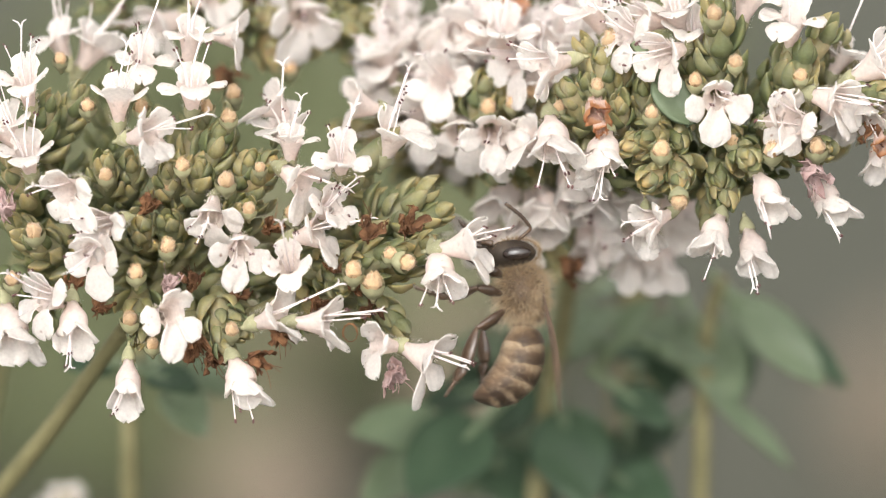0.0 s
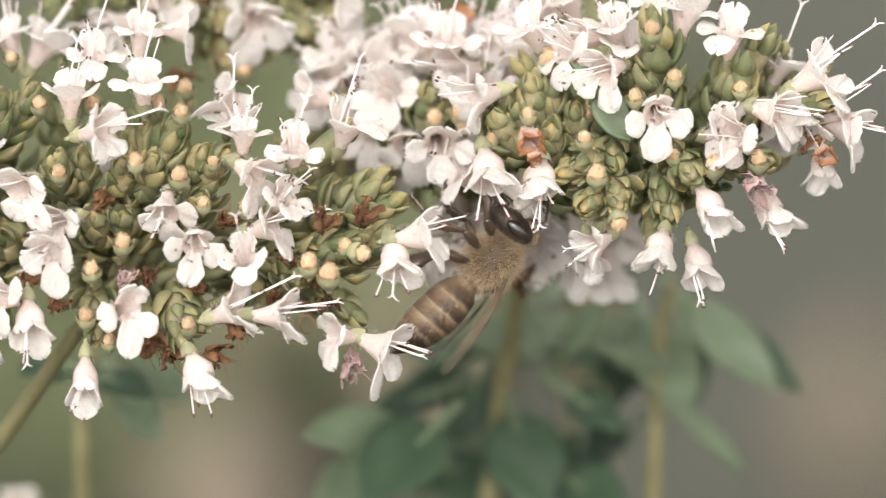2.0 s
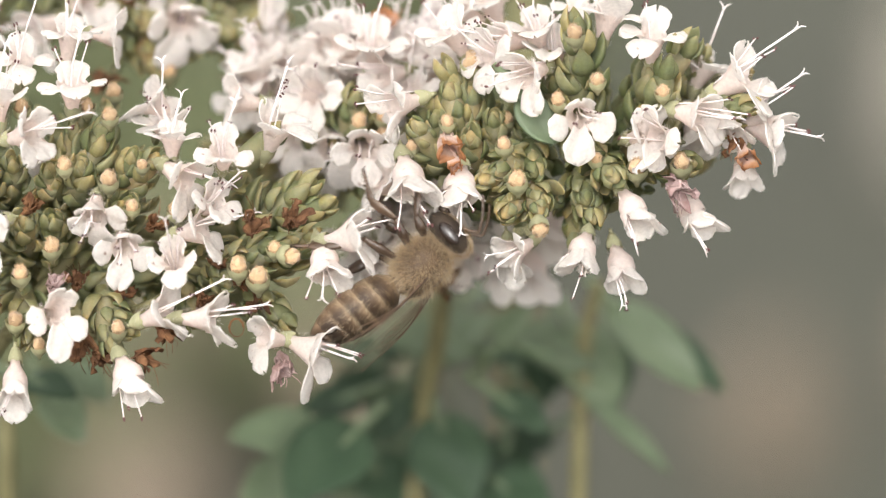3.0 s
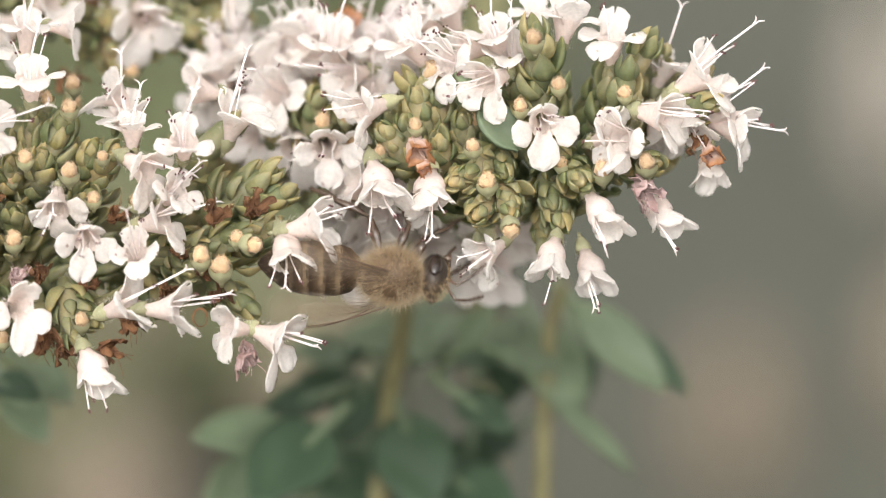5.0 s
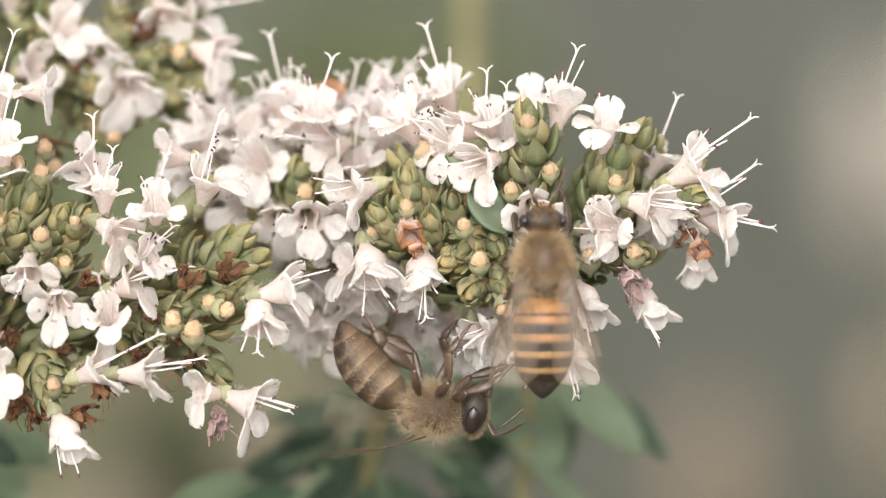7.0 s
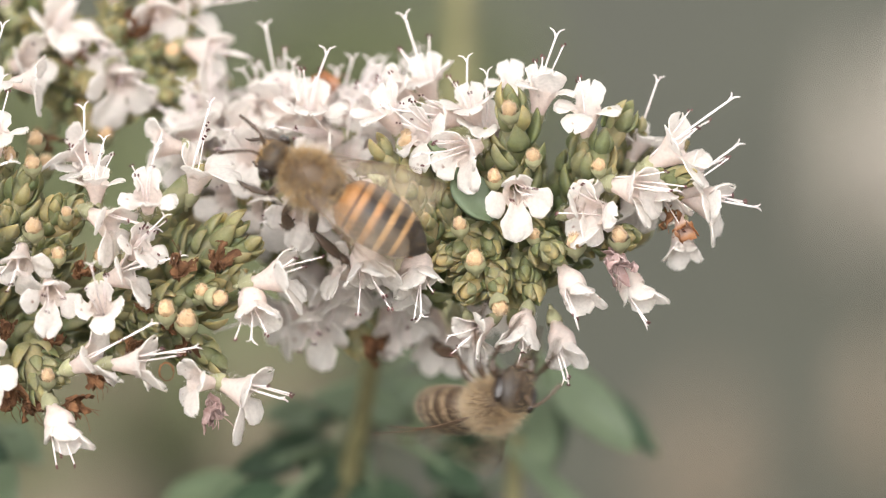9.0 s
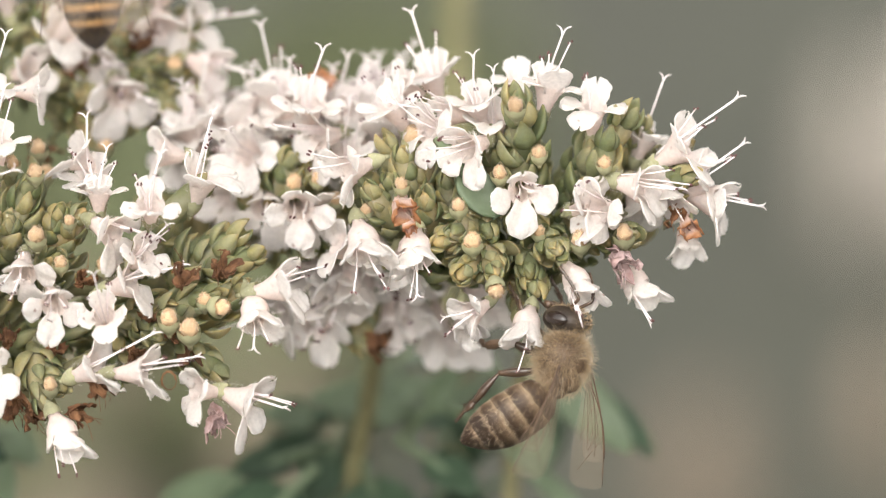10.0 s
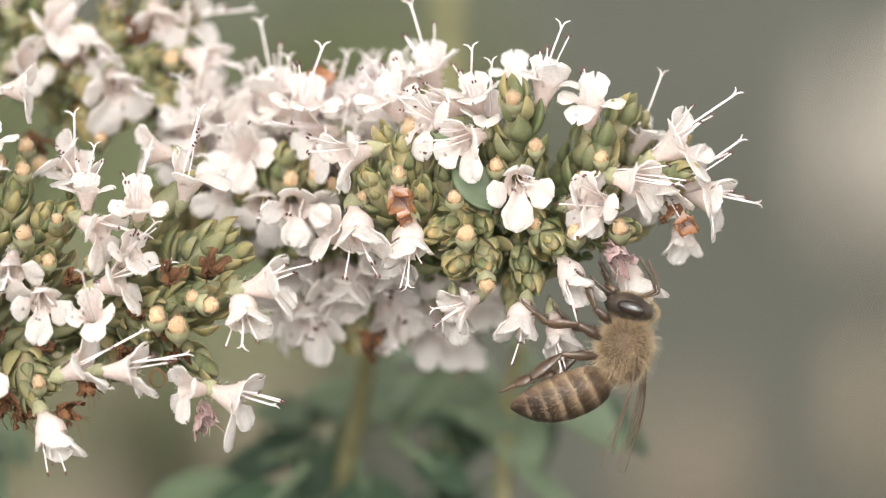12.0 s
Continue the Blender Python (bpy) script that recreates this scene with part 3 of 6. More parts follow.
def leaf(plant, x, z, y, aim, tilt, length, width, dark=False, face=35):
    """A leaf whose foot lies at x, y, z; aim in the x-z plane; its blade turned towards the viewer by tilt degrees."""
    a, f = radians(aim), radians(face)
    d = Vector((math.cos(a) * math.cos(f), -math.sin(f), math.sin(a) * math.cos(f)))
    up = Vector((0, -math.sin(radians(tilt)), math.cos(radians(tilt))))
    zz = (up - d * up.dot(d)).normalized()
    xx = d.cross(zz)
    m = Matrix.Translation(Vector((x, y, z)) * MM) @ Matrix((xx, d, zz)).transposed().to_4x4()
    # dark leaves carry the foliage's shade in their base colour
    me = leaf_mesh(RND.randrange(999), length, width, LEAF_SHADED if dark else LEAF)
    ob = piece("leaf", me, plant, m, "dark green leaf with foliage shade in its colour" if dark else "")
    s = Shape()
    s.tube([Vector((0, -2.5, 0.4)) * MM, Vector((0, 1, -0.1)) * MM, Vector((0, length * 0.5, -0.08 * length)) * MM],
           [0.4 * MM, 0.28 * MM, 0.1 * MM], 6)
    piece("midrib", s.mesh("midrib", LEAF), ob)


# ---------- bees ----------
def lofted(name, material, x0, x1, profile, lift=0.0, squash=0.77, rings=8, sides=26, hairs=0, seed=1, fur=None):
    """A ring of the abdomen from x0 back to x1 (mm), with the pale hairs that stand on its front half."""
    s = Shape()
    rows = []
    ring = lambda x, a, r: Vector((-x, r * math.cos(a), r * squash * math.sin(a) - 0.012 * x * x))
    for i in range(rings):
        v = i / (rings - 1)
        x = x0 + (x1 - x0) * v
        rows.append([ring(x, a, profile(x) + lift * v) * MM for a in (2 * math.pi * k / sides for k in range(sides))])
    s.grid(rows, True, flip=False)
    s.grid([[Vector((p.x, p.y * 0.93, p.z * 0.93)) for p in r] for r in rows[-2:]], True, [0.9, 1.0], flip=True)
    shell = len(s.f)
    rnd = random.Random(seed)
    for k in range(hairs):
        v = rnd.random() ** 2.4 * 0.95
        x, a = x0 + (x1 - x0) * v, rnd.uniform(0, 6.283)
        p = ring(x, a, profile(x))
        d = Vector((-1.0, 0.55 * math.cos(a) + rnd.gauss(0, 0.18), 0.55 * math.sin(a) + rnd.gauss(0, 0.18))).normalized()
        t = d.cross(Vector((0, math.cos(a), math.sin(a)))).normalized() * 0.0065
        ln = rnd.uniform(0.18, 0.42) * (1.15 - 0.5 * v)
        i0 = len(s.v)
        s.v += [(p + t) * MM, (p - t) * MM, (p + d * ln) * MM]
        s.a += [0.1, 0.1, 1.0]
        s.f.append((i0, i0 + 1, i0 + 2))
    me = s.mesh(name, material)
    me.materials.append(fur or FUR_PALE)
    me.polygons.foreach_set("material_index", [0] * shell + [1] * (len(s.f) - shell))
    return me


def fur_mesh(seed, n, sampler, length, thick, material, back=0.35):
    rnd = random.Random(seed)
    s = Shape()
    for k in range(n):
        p, d = sampler(rnd)
        d = (d + Vector((-back, rnd.gauss(0, 0.25), rnd.gauss(0, 0.25)))).normalized()
        t = d.orthogonal().normalized()
        t = (Matrix.Rotation(rnd.uniform(0, 3.14), 3, d) @ t) * thick
        l = length * rnd.uniform(0.35, 1.15)
        i0 = len(s.v)
        mid = p + d * l * 0.55
        s.v += [(p + t) * MM, (p - t) * MM, (mid - t * 0.7) * MM, (mid + t * 0.7) * MM, (p + d * l + Vector((-0.1, 0, -0.03)) * l) * MM]
        s.a += [0.0, 0.0, 0.6, 0.6, 1.0]
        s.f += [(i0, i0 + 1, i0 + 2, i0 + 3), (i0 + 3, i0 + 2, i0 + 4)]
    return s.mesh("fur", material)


def ball_sampler(c, r, keep=lambda d: True):
    def pick(rnd):
        while True:
            d = Vector((rnd.gauss(0, 1), rnd.gauss(0, 1), rnd.gauss(0, 1))).normalized()
            if keep(d):
                return Vector(c) + Vector((d.x * r[0], d.y * r[1], d.z * r[2])), d
    return pick


def wing_mesh(length, width, kind):
    s = Shape()
    rows = []
    for i in range(15):
        v = i / 14
        lead = 0.30 * width * math.sin(math.pi * min(1, v * 0.9))
        chord = width * (0.18 + 0.95 * math.sin(math.pi * (0.04 + 0.93 * v ** 0.9) * 0.56) ** 1.4) * (1 if v < 0.8 else math.sqrt(max(0.02, 1 - ((v - 0.8) / 0.205) ** 2)))
        rows.append([Vector((-length * v, lead * 0.3 - chord * u, 0.10 * math.sin(3 * u + 5 * v) * v + 0.25 * math.sin(v * 3.1))) * MM for u in (0, 0.25, 0.5, 0.75, 1)])
    s.sheet(rows, 0.015 * MM)
    return s.mesh(kind, WING), rows


def wing_veins(rows):
    s = Shape()
    for j, r in ((0, 0.055), (1, 0.026), (2, 0.022), (3, 0.02)):
        pts = [rows[i][j] + Vector((0, 0, 0.00002)) for i in range(0, 15 if j == 0 else 12 - j)]
        s.tube(pts, [r * MM * (1 - 0.6 * k / len(pts)) for k in range(len(pts))], 5)
    for i, j in ((4, 1), (6, 2), (8, 0), (9, 1), (10, 2), (7, 1)):
        s.tube([rows[i][j], rows[i + 1][j + 1]], [0.016 * MM, 0.016 * MM], 5)
    return s.mesh("vein", VEIN)


def leg_part(name, path, radii, parent, squash=(1, 1), hairs=0, seed=1, m=None, joints=0):
    """One limb piece; joints: so many bead-like rings along it."""
    s = Shape()
    pts = bent([Vector(p) * MM for p in path], 6)
    n = len(pts)
    rr = [np.interp(i / (n - 1), np.linspace(0, 1, len(radii)), radii) * MM for i in range(n)]
    if joints:
        rr = [r * (0.72 + 0.38 * abs(math.sin(math.pi * joints * i / (n - 1)))) for i, r in enumerate(rr)]
    s.tube(pts, rr, 10, squash=squash)
    rnd = random.Random(seed)
    for k in range(hairs):
        i = rnd.randrange(1, n - 1)
        d = Vector((rnd.gauss(0, 1), rnd.gauss(0, 1), rnd.gauss(0, 1))).normalized()
        ax = (pts[i + 1] - pts[i - 1]).normalized()
        d = (d - ax * d.dot(ax) + ax * 0.7).normalized()
        t = d.orthogonal() * 0.009 * MM
        b = pts[i].lerp(pts[i + 1], rnd.random()) + d * rr[i] * 0.7
        i0 = len(s.v)
        s.v += [b + t, b - t, b + d * rnd.uniform(0.2, 0.42) * MM]
        s.a += [0.5] * 3
        s.f.append((i0, i0 + 1, i0 + 2))
    return piece(name, s.mesh(name, LEG), parent, m)


LEG_PLAN = (
    ("foreleg", [(1.2, 0.6, -1.2), (1.7, 1.5, -2.1), (2.9, 1.5, -3.1), (3.5, 1.2, -4.3)], 0.27),
    ("middle_leg", [(0.1, 0.8, -1.3), (0.4, 1.9, -2.7), (-0.3, 2.0, -4.4), (0.2, 1.7, -6.2)], 0.30),
    ("hind_leg", [(-0.9, 0.8, -1.2), (-1.6, 1.9, -3.0), (-3.6, 2.1, -4.1), (-5.0, 1.8, -5.4)], 0.42))
CUTS = [0.0, 1.31, 2.34, 3.33, 4.28, 5.13, 6.3]


class Bee:
    """A honeybee: +x ahead, +z its back, origin in the thorax."""

    def __init__(self, label, bands, fur, spread, bald, hairy):
        ob = self.thing = tagged(new("honeybee"), label, "bee")
        s = Shape()
        s.ball((0, 0, 0), (1.8 * MM, 1.5 * MM, 1.45 * MM), 26, 18, 0.03, 1)
        s.ball((-1.1 * MM, 0, 0.8 * MM), (0.7 * MM, 0.9 * MM, 0.55 * MM), 16, 10, 0.02, 2)
        s.ball((-1.75 * MM, 0, -0.1 * MM), (0.5 * MM, 0.75 * MM, 0.75 * MM), 16, 10, 0.02, 3)
        th = piece("thorax", s.mesh("thorax", THORAX), ob)
        body = ball_sampler((0, 0, 0), (1.75, 1.45, 1.4), lambda d: d.z < bald)
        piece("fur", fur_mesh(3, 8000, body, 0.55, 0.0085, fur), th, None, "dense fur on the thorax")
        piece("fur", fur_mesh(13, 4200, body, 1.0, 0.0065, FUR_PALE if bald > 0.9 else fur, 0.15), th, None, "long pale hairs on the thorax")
        self.head(ob, fur)
        # abdomen, hinged at its waist, each ring turning on the one before
        prof = lambda x: float(np.interp(x, [0, 0.22, 0.81, 1.62, 2.88, 3.96, 4.86, 5.58, 6.08, 6.3], [0.45, 0.78, 1.42, 1.7, 1.78, 1.68, 1.36, 0.9, 0.44, 0.1]))
        self.abdomen = piece("abdomen", lofted("abdomen", bands[0], CUTS[0], CUTS[1] + 0.1, prof, 0.03, hairs=int(1300 * hairy), fur=fur), ob, pose(-0.0017, 0, -0.0003))
        self.segments = []
        for k in range(1, 6):
            self.segments.append(piece("segment", lofted("segment", bands[min(k, len(bands) - 1)], CUTS[k] - 0.16, CUTS[k + 1] + (0.08 if k < 5 else 0), prof,
                                                         0.05 if k < 5 else 0.0, hairs=int((700, 700, 640, 480, 200)[k - 1] * hairy), seed=20 + k, fur=fur if hairy < 1 else None), self.abdomen))
        # wings, each turning on its own foot
        self.wings = []
        for q in (-1, 1):
            for kind, ln, wd, turn in (("forewing", 7.1, 2.4, spread), ("hindwing", 5.0, 1.6, spread + 8)):
                me, rows = wing_mesh(ln, wd, kind)
                w = piece(kind, me, ob, self.wing_pose(kind, q, turn))
                if q < 0:
                    w.scale = (1, -1, 1)
                self.wings.append((w, kind, q, turn))
                piece("vein", wing_veins(rows), w)
        # legs, each turning on its hip
        self.legs = []
        for q in (-1, 1):
            for nm, pts, wide in LEG_PLAN:
                if q < 0:
                    pts = [(x + 0.7 * (i / 3), y, z * (1 - 0.06 * i)) for i, (x, y, z) in enumerate(pts)]
                hip = Vector((pts[0][0], pts[0][1] * q, pts[0][2]))
                a, b, c, d = [Vector((p[0], p[1] * q, p[2])) - hip for p in pts]
                lg = leg_part(nm, [a, a.lerp(b, 0.5) + Vector((0, 0.1 * q, 0.1)), b], (0.2, 0.34, 0.17), ob, (1, 0.8), 110, 2, Matrix.Translation(hip * MM))
                leg_part("tibia", [b, b.lerp(c, 0.5) + Vector((0, 0.06 * q, 0)), c], (0.15, wide * 0.95, wide * 1.2, wide * 0.85), lg, (1, 0.5), 150, 3)
                e = c.lerp(d, 0.52) + Vector((0, 0.05 * q, 0))
                leg_part("basitarsus", [c, c.lerp(e, 0.5), e], (wide * 0.5, wide * 0.95, wide * 0.8, wide * 0.45), lg, (1, 0.5), 130, 4)
                leg_part("tarsus", [e, e.lerp(d, 0.5), d], (0.13, 0.13, 0.12), lg, (1, 0.8), 40, 5, joints=4)
                leg_part("claw", [d, d + (d - c).normalized() * 0.22, d + (d - c).normalized() * 0.36 + Vector((0.18, 0, 0))], (0.11, 0.08, 0.02), lg)
                self.legs.append((lg, nm, q, hip))

    @staticmethod
    def wing_pose(kind, q, turn, raised=6.0):
        return pose(-0.0002 if kind == "forewing" else -0.0008, q * 0.0014, 0.00115, q * raised, 4, -q * turn)

    @staticmethod
    def head(ob, fur):
        s = Shape()
        rows = []
        for i in range(13):
            v = i / 12
            th = math.pi * (0.03 + 0.94 * v)
            rows.append([Vector((2.4 + 0.85 * math.sin(th) * math.cos(a), (1.5 - 0.55 * v) * math.sin(th) * math.sin(a),
                                 -0.35 + 1.35 * math.cos(th) - 0.35 * v)) * MM for a in (2 * math.pi * k / 22 for k in range(22))])
        b0 = s.grid(rows, True, flip=True)
        s.f.append(tuple(b0 + k for k in range(22)))
        s.f.append(tuple(b0 + 264 + k for k in range(22))[::-1])
        hd = piece("head", s.mesh("head", HEAD), ob)
        for q in (-1, 1):
            s = Shape()
            s.ball((2.42 * MM, 1.10 * q * MM, -0.15 * MM), (0.42 * MM, 0.36 * MM, 0.86 * MM), 18, 14, 0.0, 0)
            piece("eye", s.mesh("eye", EYE_BLACK), hd, None, "glossy black compound eye")
            s = Shape()
            pts = bent([(3.2, 0.3 * q, 0.0), (3.75, 0.55 * q, 0.75), (4.05, 0.7 * q, 0.7)], 4)
            s.tube([p * MM for p in pts], [0.10 * MM] * 5 + [0.085 * MM] * 4, 7)
            pts = bent([(4.0, 0.68 * q, 0.72), (4.6, 0.95 * q, 0.3), (5.4, 1.3 * q, -0.55)], 10)
            s.tube([p * MM for p in pts], [(0.10 + 0.018 * math.sin(i * 1.9)) * MM for i in range(len(pts))], 7)
            piece("antenna", s.mesh("antenna", LEG), hd)
            s = Shape()
            s.tube([v * MM for v in bent([(3.1, 0.45 * q, -1.5), (3.2, 0.35 * q, -1.95), (3.15, 0.05 * q, -2.2)], 3)], [0.2 * MM] * 3 + [0.16 * MM] * 3 + [0.06 * MM], 7)
            piece("mandible", s.mesh("mandible", LEG), hd)
        s = Shape()
        s.tube([v * MM for v in bent([(2.9, 0, -1.6), (3.1, 0, -2.5), (3.5, 0, -3.3)], 4)], [0.16 * MM] * 4 + [0.09 * MM] * 5, 7)
        piece("tongue", s.mesh("tongue", LEG), hd)
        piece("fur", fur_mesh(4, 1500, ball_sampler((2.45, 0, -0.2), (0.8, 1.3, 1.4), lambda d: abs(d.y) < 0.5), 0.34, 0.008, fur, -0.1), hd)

    def bend(self, rows):
        """Keys the abdomen. Rows: seconds, its turn at the waist (Euler degrees) and the bend shared out over its rings."""
        walk(self.abdomen, [(t, pose(-0.0017, 0, -0.0003, *turn)) for t, turn, curl in rows])
        for k, seg in enumerate(self.segments):
            poses = []
            for t, turn, curl in rows:
                m = Matrix.Identity(4)
                for i in range(k + 1):
                    foot = Vector((-CUTS[i + 1] * MM, 0, 0))
                    m = m @ Matrix.Translation(foot) @ pose(0, 0, 0, 0, curl / 5, 0) @ Matrix.Translation(-foot)
                poses.append((t, m))
            walk(seg, poses)

    def swing(self, kind, rows):
        """Keys a pair of legs. Rows: seconds, then the degrees by which each of the two is turned fore (+) or aft (-)."""
        for lg, nm, q, hip in self.legs:
            if nm == kind:
                walk(lg, [(t, Matrix.Translation(hip * MM) @ pose(0, 0, 0, 0, -(b if q > 0 else a), 0)) for t, a, b in rows])

    def beat(self, rows):
        """Keys the wings. Rows: seconds, degrees by which they are spread further, degrees by which they are raised."""
        for w, kind, q, turn in self.wings:
            walk(w, [(t, self.wing_pose(kind, q, turn + more, up)) for t, more, up in rows])


# ---------- ground and distance ----------
def ground_sheet():
    s = Shape()
    xs = [-400, -60, -12, -5] + [i * 0.25 for i in range(-12, 13)] + [5, 12, 60, 400]
    ys = [-400, -60, -12, -3] + [i * 0.25 for i in range(-4, 17)] + [6, 12, 60, 400]
    s.grid([[Vector((x, y, 0.012 * noise.noise((x * 2.3, y * 2.3, 0)) if abs(x) < 5 and abs(y) < 5 else 0)) for x in xs] for y in ys], flip=True)
    return tagged(new("ground", s.mesh("ground", GROUND)), "grey gravelly garden soil", "ground", "", "structure")


def stone(x, y, sx, sy, sz, seed, pale=False):
    s = Shape()
    s.ball((0, 0, sz * 0.42), (sx / 2, sy / 2, sz * 0.55), 18, 12, 0.35, seed)
    ob = new("stone", s.mesh("stone", STONE_PALE if pale else STONE))
    ob.matrix_basis = pose(x, y, 0, 0, 0, seed * 37)
    return tagged(ob, "pale upright garden stone on gravel" if pale else "pinkish beige upright garden stone on gravel", "stone", "garden stones")


def shrub(x, y, w, h, seed, n=600):
    rnd = random.Random(seed)
    ob = tagged(new("shrub"), "low olive-green shrub with small leaves", "shrub", "low shrubs")
    ob.matrix_basis = pose(x, y, 0)
    s = Shape()
    for k in range(9):
        a = rnd.uniform(0, 6.283)
        tip = Vector((math.cos(a) * w * 0.4, math.sin(a) * w * 0.4, h * rnd.uniform(0.7, 1)))
        s.tube(bent([(0, 0, -0.02), tip * 0.5 + Vector((0, 0, h * 0.1)), tip], 4), [0.004] * 5 + [0.002] * 4, 6)
    piece("branch", s.mesh("branch", STEM), ob)
    s = Shape()
    for k in range(n):
        r, a = w * 0.5 * math.sqrt(rnd.random()), rnd.uniform(0, 6.283)
        p = Vector((r * math.cos(a), r * math.sin(a), h * rnd.uniform(0.15, 1.0) * (1 - 0.5 * (r / w))))
        d = Vector((rnd.gauss(0, 1), rnd.gauss(0, 1), rnd.gauss(0.4, 0.7))).normalized()
        t = d.orthogonal().normalized()
        ln, wd = rnd.uniform(0.018, 0.035), rnd.uniform(0.008, 0.014)
        rows = [[p + d * ln * v + t * (u * wd * math.sin(math.pi * (0.05 + 0.9 * v))) + d.cross(t) * 0.004 * math.sin(3 * v) for u in (-1, 0, 1)] for v in (0, 0.25, 0.5, 0.75, 1)]
        s.sheet(rows, 0.0006)
    tagged(piece("foliage", s.mesh("foliage", SHRUB), ob), kind="stuff")


# ---------- setting ----------
ground_sheet()
stone(0.155, 1.372, 0.036, 0.028, 0.056, 1, False)
stone(0.230, 1.450, 0.036, 0.028, 0.052, 2, False)
stone(0.262, 1.810, 0.044, 0.035, 0.075, 3, True)
stone(-0.058, 1.300, 0.052, 0.040, 0.046, 8, False)
stone(0.007, 1.365, 0.025, 0.020, 0.081, 4, False)
stone(-0.062, 1.418, 0.046, 0.037, 0.084, 6, False)
stone(-0.124, 1.563, 0.043, 0.034, 0.065, 7, False)
stone(0.302, 1.790, 0.051, 0.041, 0.102, 5, True)
shrub(0.052, 1.902, 0.121, 0.083, 1)
shrub(-0.021, 1.487, 0.116, 0.087, 2)
shrub(-0.095, 1.627, 0.155, 0.111, 3)
shrub(-0.133, 1.385, 0.098, 0.079, 4)
shrub(-0.096, 1.345, 0.050, 0.055, 6)

# ---------- flowering sprigs ----------
left_sprig = flower_head("oregano sprig with dense white flowers and green bracts")
twig(left_sprig, "stem", [(-2.5, 4, -1.7), (-6.6, 6, -6.5), (-11.0, 12, -12.1), (-17.3, 20, -19.9), (-32.1, 40, -41.6), (-126.4, 80, -237.1), (-228.9, 110, -598.9)], 0.42, 0.85)
twig(left_sprig, "branch", [(-6.6, 6, -6.5), (-3.5, 3, -5.4), (0.6, 1, -5.4), (4.0, 0, -4.0)], 0.45, 0.3)
twig(left_sprig, "branch", [(-3.7, 6, -3.4), (1.5, 5, -0.7), (6.6, 3, -1.3), (10.0, 2, -1.0)], 0.45, 0.3)
twig(left_sprig, "branch", [(-3.7, 6, -3.4), (-3.6, 5, 1.7), (-2.5, 3, 5.1)], 0.45, 0.3)
twig(left_sprig, "branch", [(-3.7, 6, -3.4), (-8.7, 4, 0.7), (-11.6, 3, 5.1)], 0.45, 0.3)
twig(left_sprig, "branch", [(-5.7, 6, -6.5), (-0.1, 3, -6.4), (7.3, 3, -4.0), (9.7, 2, -5.4)], 0.4, 0.25)
fill_region(left_sprig, 1, 30, -2.3, -0.7, 11.0, 7.0, 3, 8)
fill_region(left_sprig, 2, 14, -11.4, 2.3, 5.4, 8.0, 3, 8)
spikelet(left_sprig, -10.79, 6.72, 1, 70, 20, 1.1)
spikelet(left_sprig, -9.18, 7.42, 2, 60, 20, 1)
spikelet(left_sprig, -0.50, 5.02, 0, 60, 20, 1.15)
spikelet(left_sprig, -1.77, 5.74, 2, 75, 20, 1)
spikelet(left_sprig, 2.34, 3.35, 0, 50, 35, 1.1)
spikelet(left_sprig, 1.34, 3.68, 0, 70, 50, 1)
spikelet(left_sprig, -1.67, 3.01, 0, 80, 50, 1.1)
spikelet(left_sprig, -3.35, 3.01, 0, 90, 60, 1)
spikelet(left_sprig, -7.20, 3.35, 0, 90, 50, 1.1)
spikelet(left_sprig, -5.75, 3.36, 1, 80, 50, 1)
spikelet(left_sprig, 11.38, 1.68, 1, 35, 15, 1.25, 16)
spikelet(left_sprig, 10.36, 1.36, 2, 50, 15, 1.2, 16)
spikelet(left_sprig, 12.39, 0.68, 1, 20, 20, 1)
spikelet(left_sprig, 9.72, -1.67, -1, 20, 30, 1)
spikelet(left_sprig, 11.55, -1.34, 0, 40, 25, 1.1)
spikelet(left_sprig, 7.37, -2.34, 0, 0, 60, 1.1)
spikelet(left_sprig, 6.70, -3.35, 0, -60, 60, 1)
spikelet(left_sprig, -0.12, -6.68, -1, -80, 30, 1)
spikelet(left_sprig, 0.71, -6.01, -1, -40, 50, 1)
spikelet(left_sprig, -5.19, -6.03, 0, -90, 40, 1)
spikelet(left_sprig, -11.38, -1.00, 0, 150, 50, 1.1)
spikelet(left_sprig, -12.47, 0.00, 1, 140, 50, 1)
spikelet(left_sprig, -3.40, 0.00, 1, 90, 60, 1.1)
spikelet(left_sprig, -5.08, 0.00, 1, 100, 60, 1.1)
spikelet(left_sprig, 1.00, 1.00, 0, 60, 60, 1)
spikelet(left_sprig, 10.03, -5.71, 1, -40, 30, 1)
spikelet(left_sprig, 4.63, -5.38, 2, -70, 40, 1)
spikelet(left_sprig, 9.36, 4.71, 1, 40, 10, 1.3, 8)
spikelet(left_sprig, -12.81, 3.36, 1, 120, 30, 1)
spikelet(left_sprig, 5.31, -2.35, 2, 0, 50, 1)
bud(left_sprig, -2.45, 3.54, -2.5, 90, 40, 1)
bud(left_sprig, 0.11, 2.64, -2.5, 90, 40, 1.2)
bud(left_sprig, -9.92, 9.93, 1.5, 90, 40, 0.9)
bud(left_sprig, -8.13, 7.07, -1, 90, 40, 1)
bud(left_sprig, -7.00, 2.98, -2, 90, 40, 1)
bud(left_sprig, -5.02, 7.03, 0, 90, 40, 1)
bud(left_sprig, 2.10, 3.41, -2.5, 90, 40, 0.8)
bud(left_sprig, 3.95, 0.73, -1, 90, 40, 1)
bud(left_sprig, 7.59, -2.67, -3, 90, 40, 1.2)
bud(left_sprig, 8.75, -3.33, -3, 90, 40, 1.3)
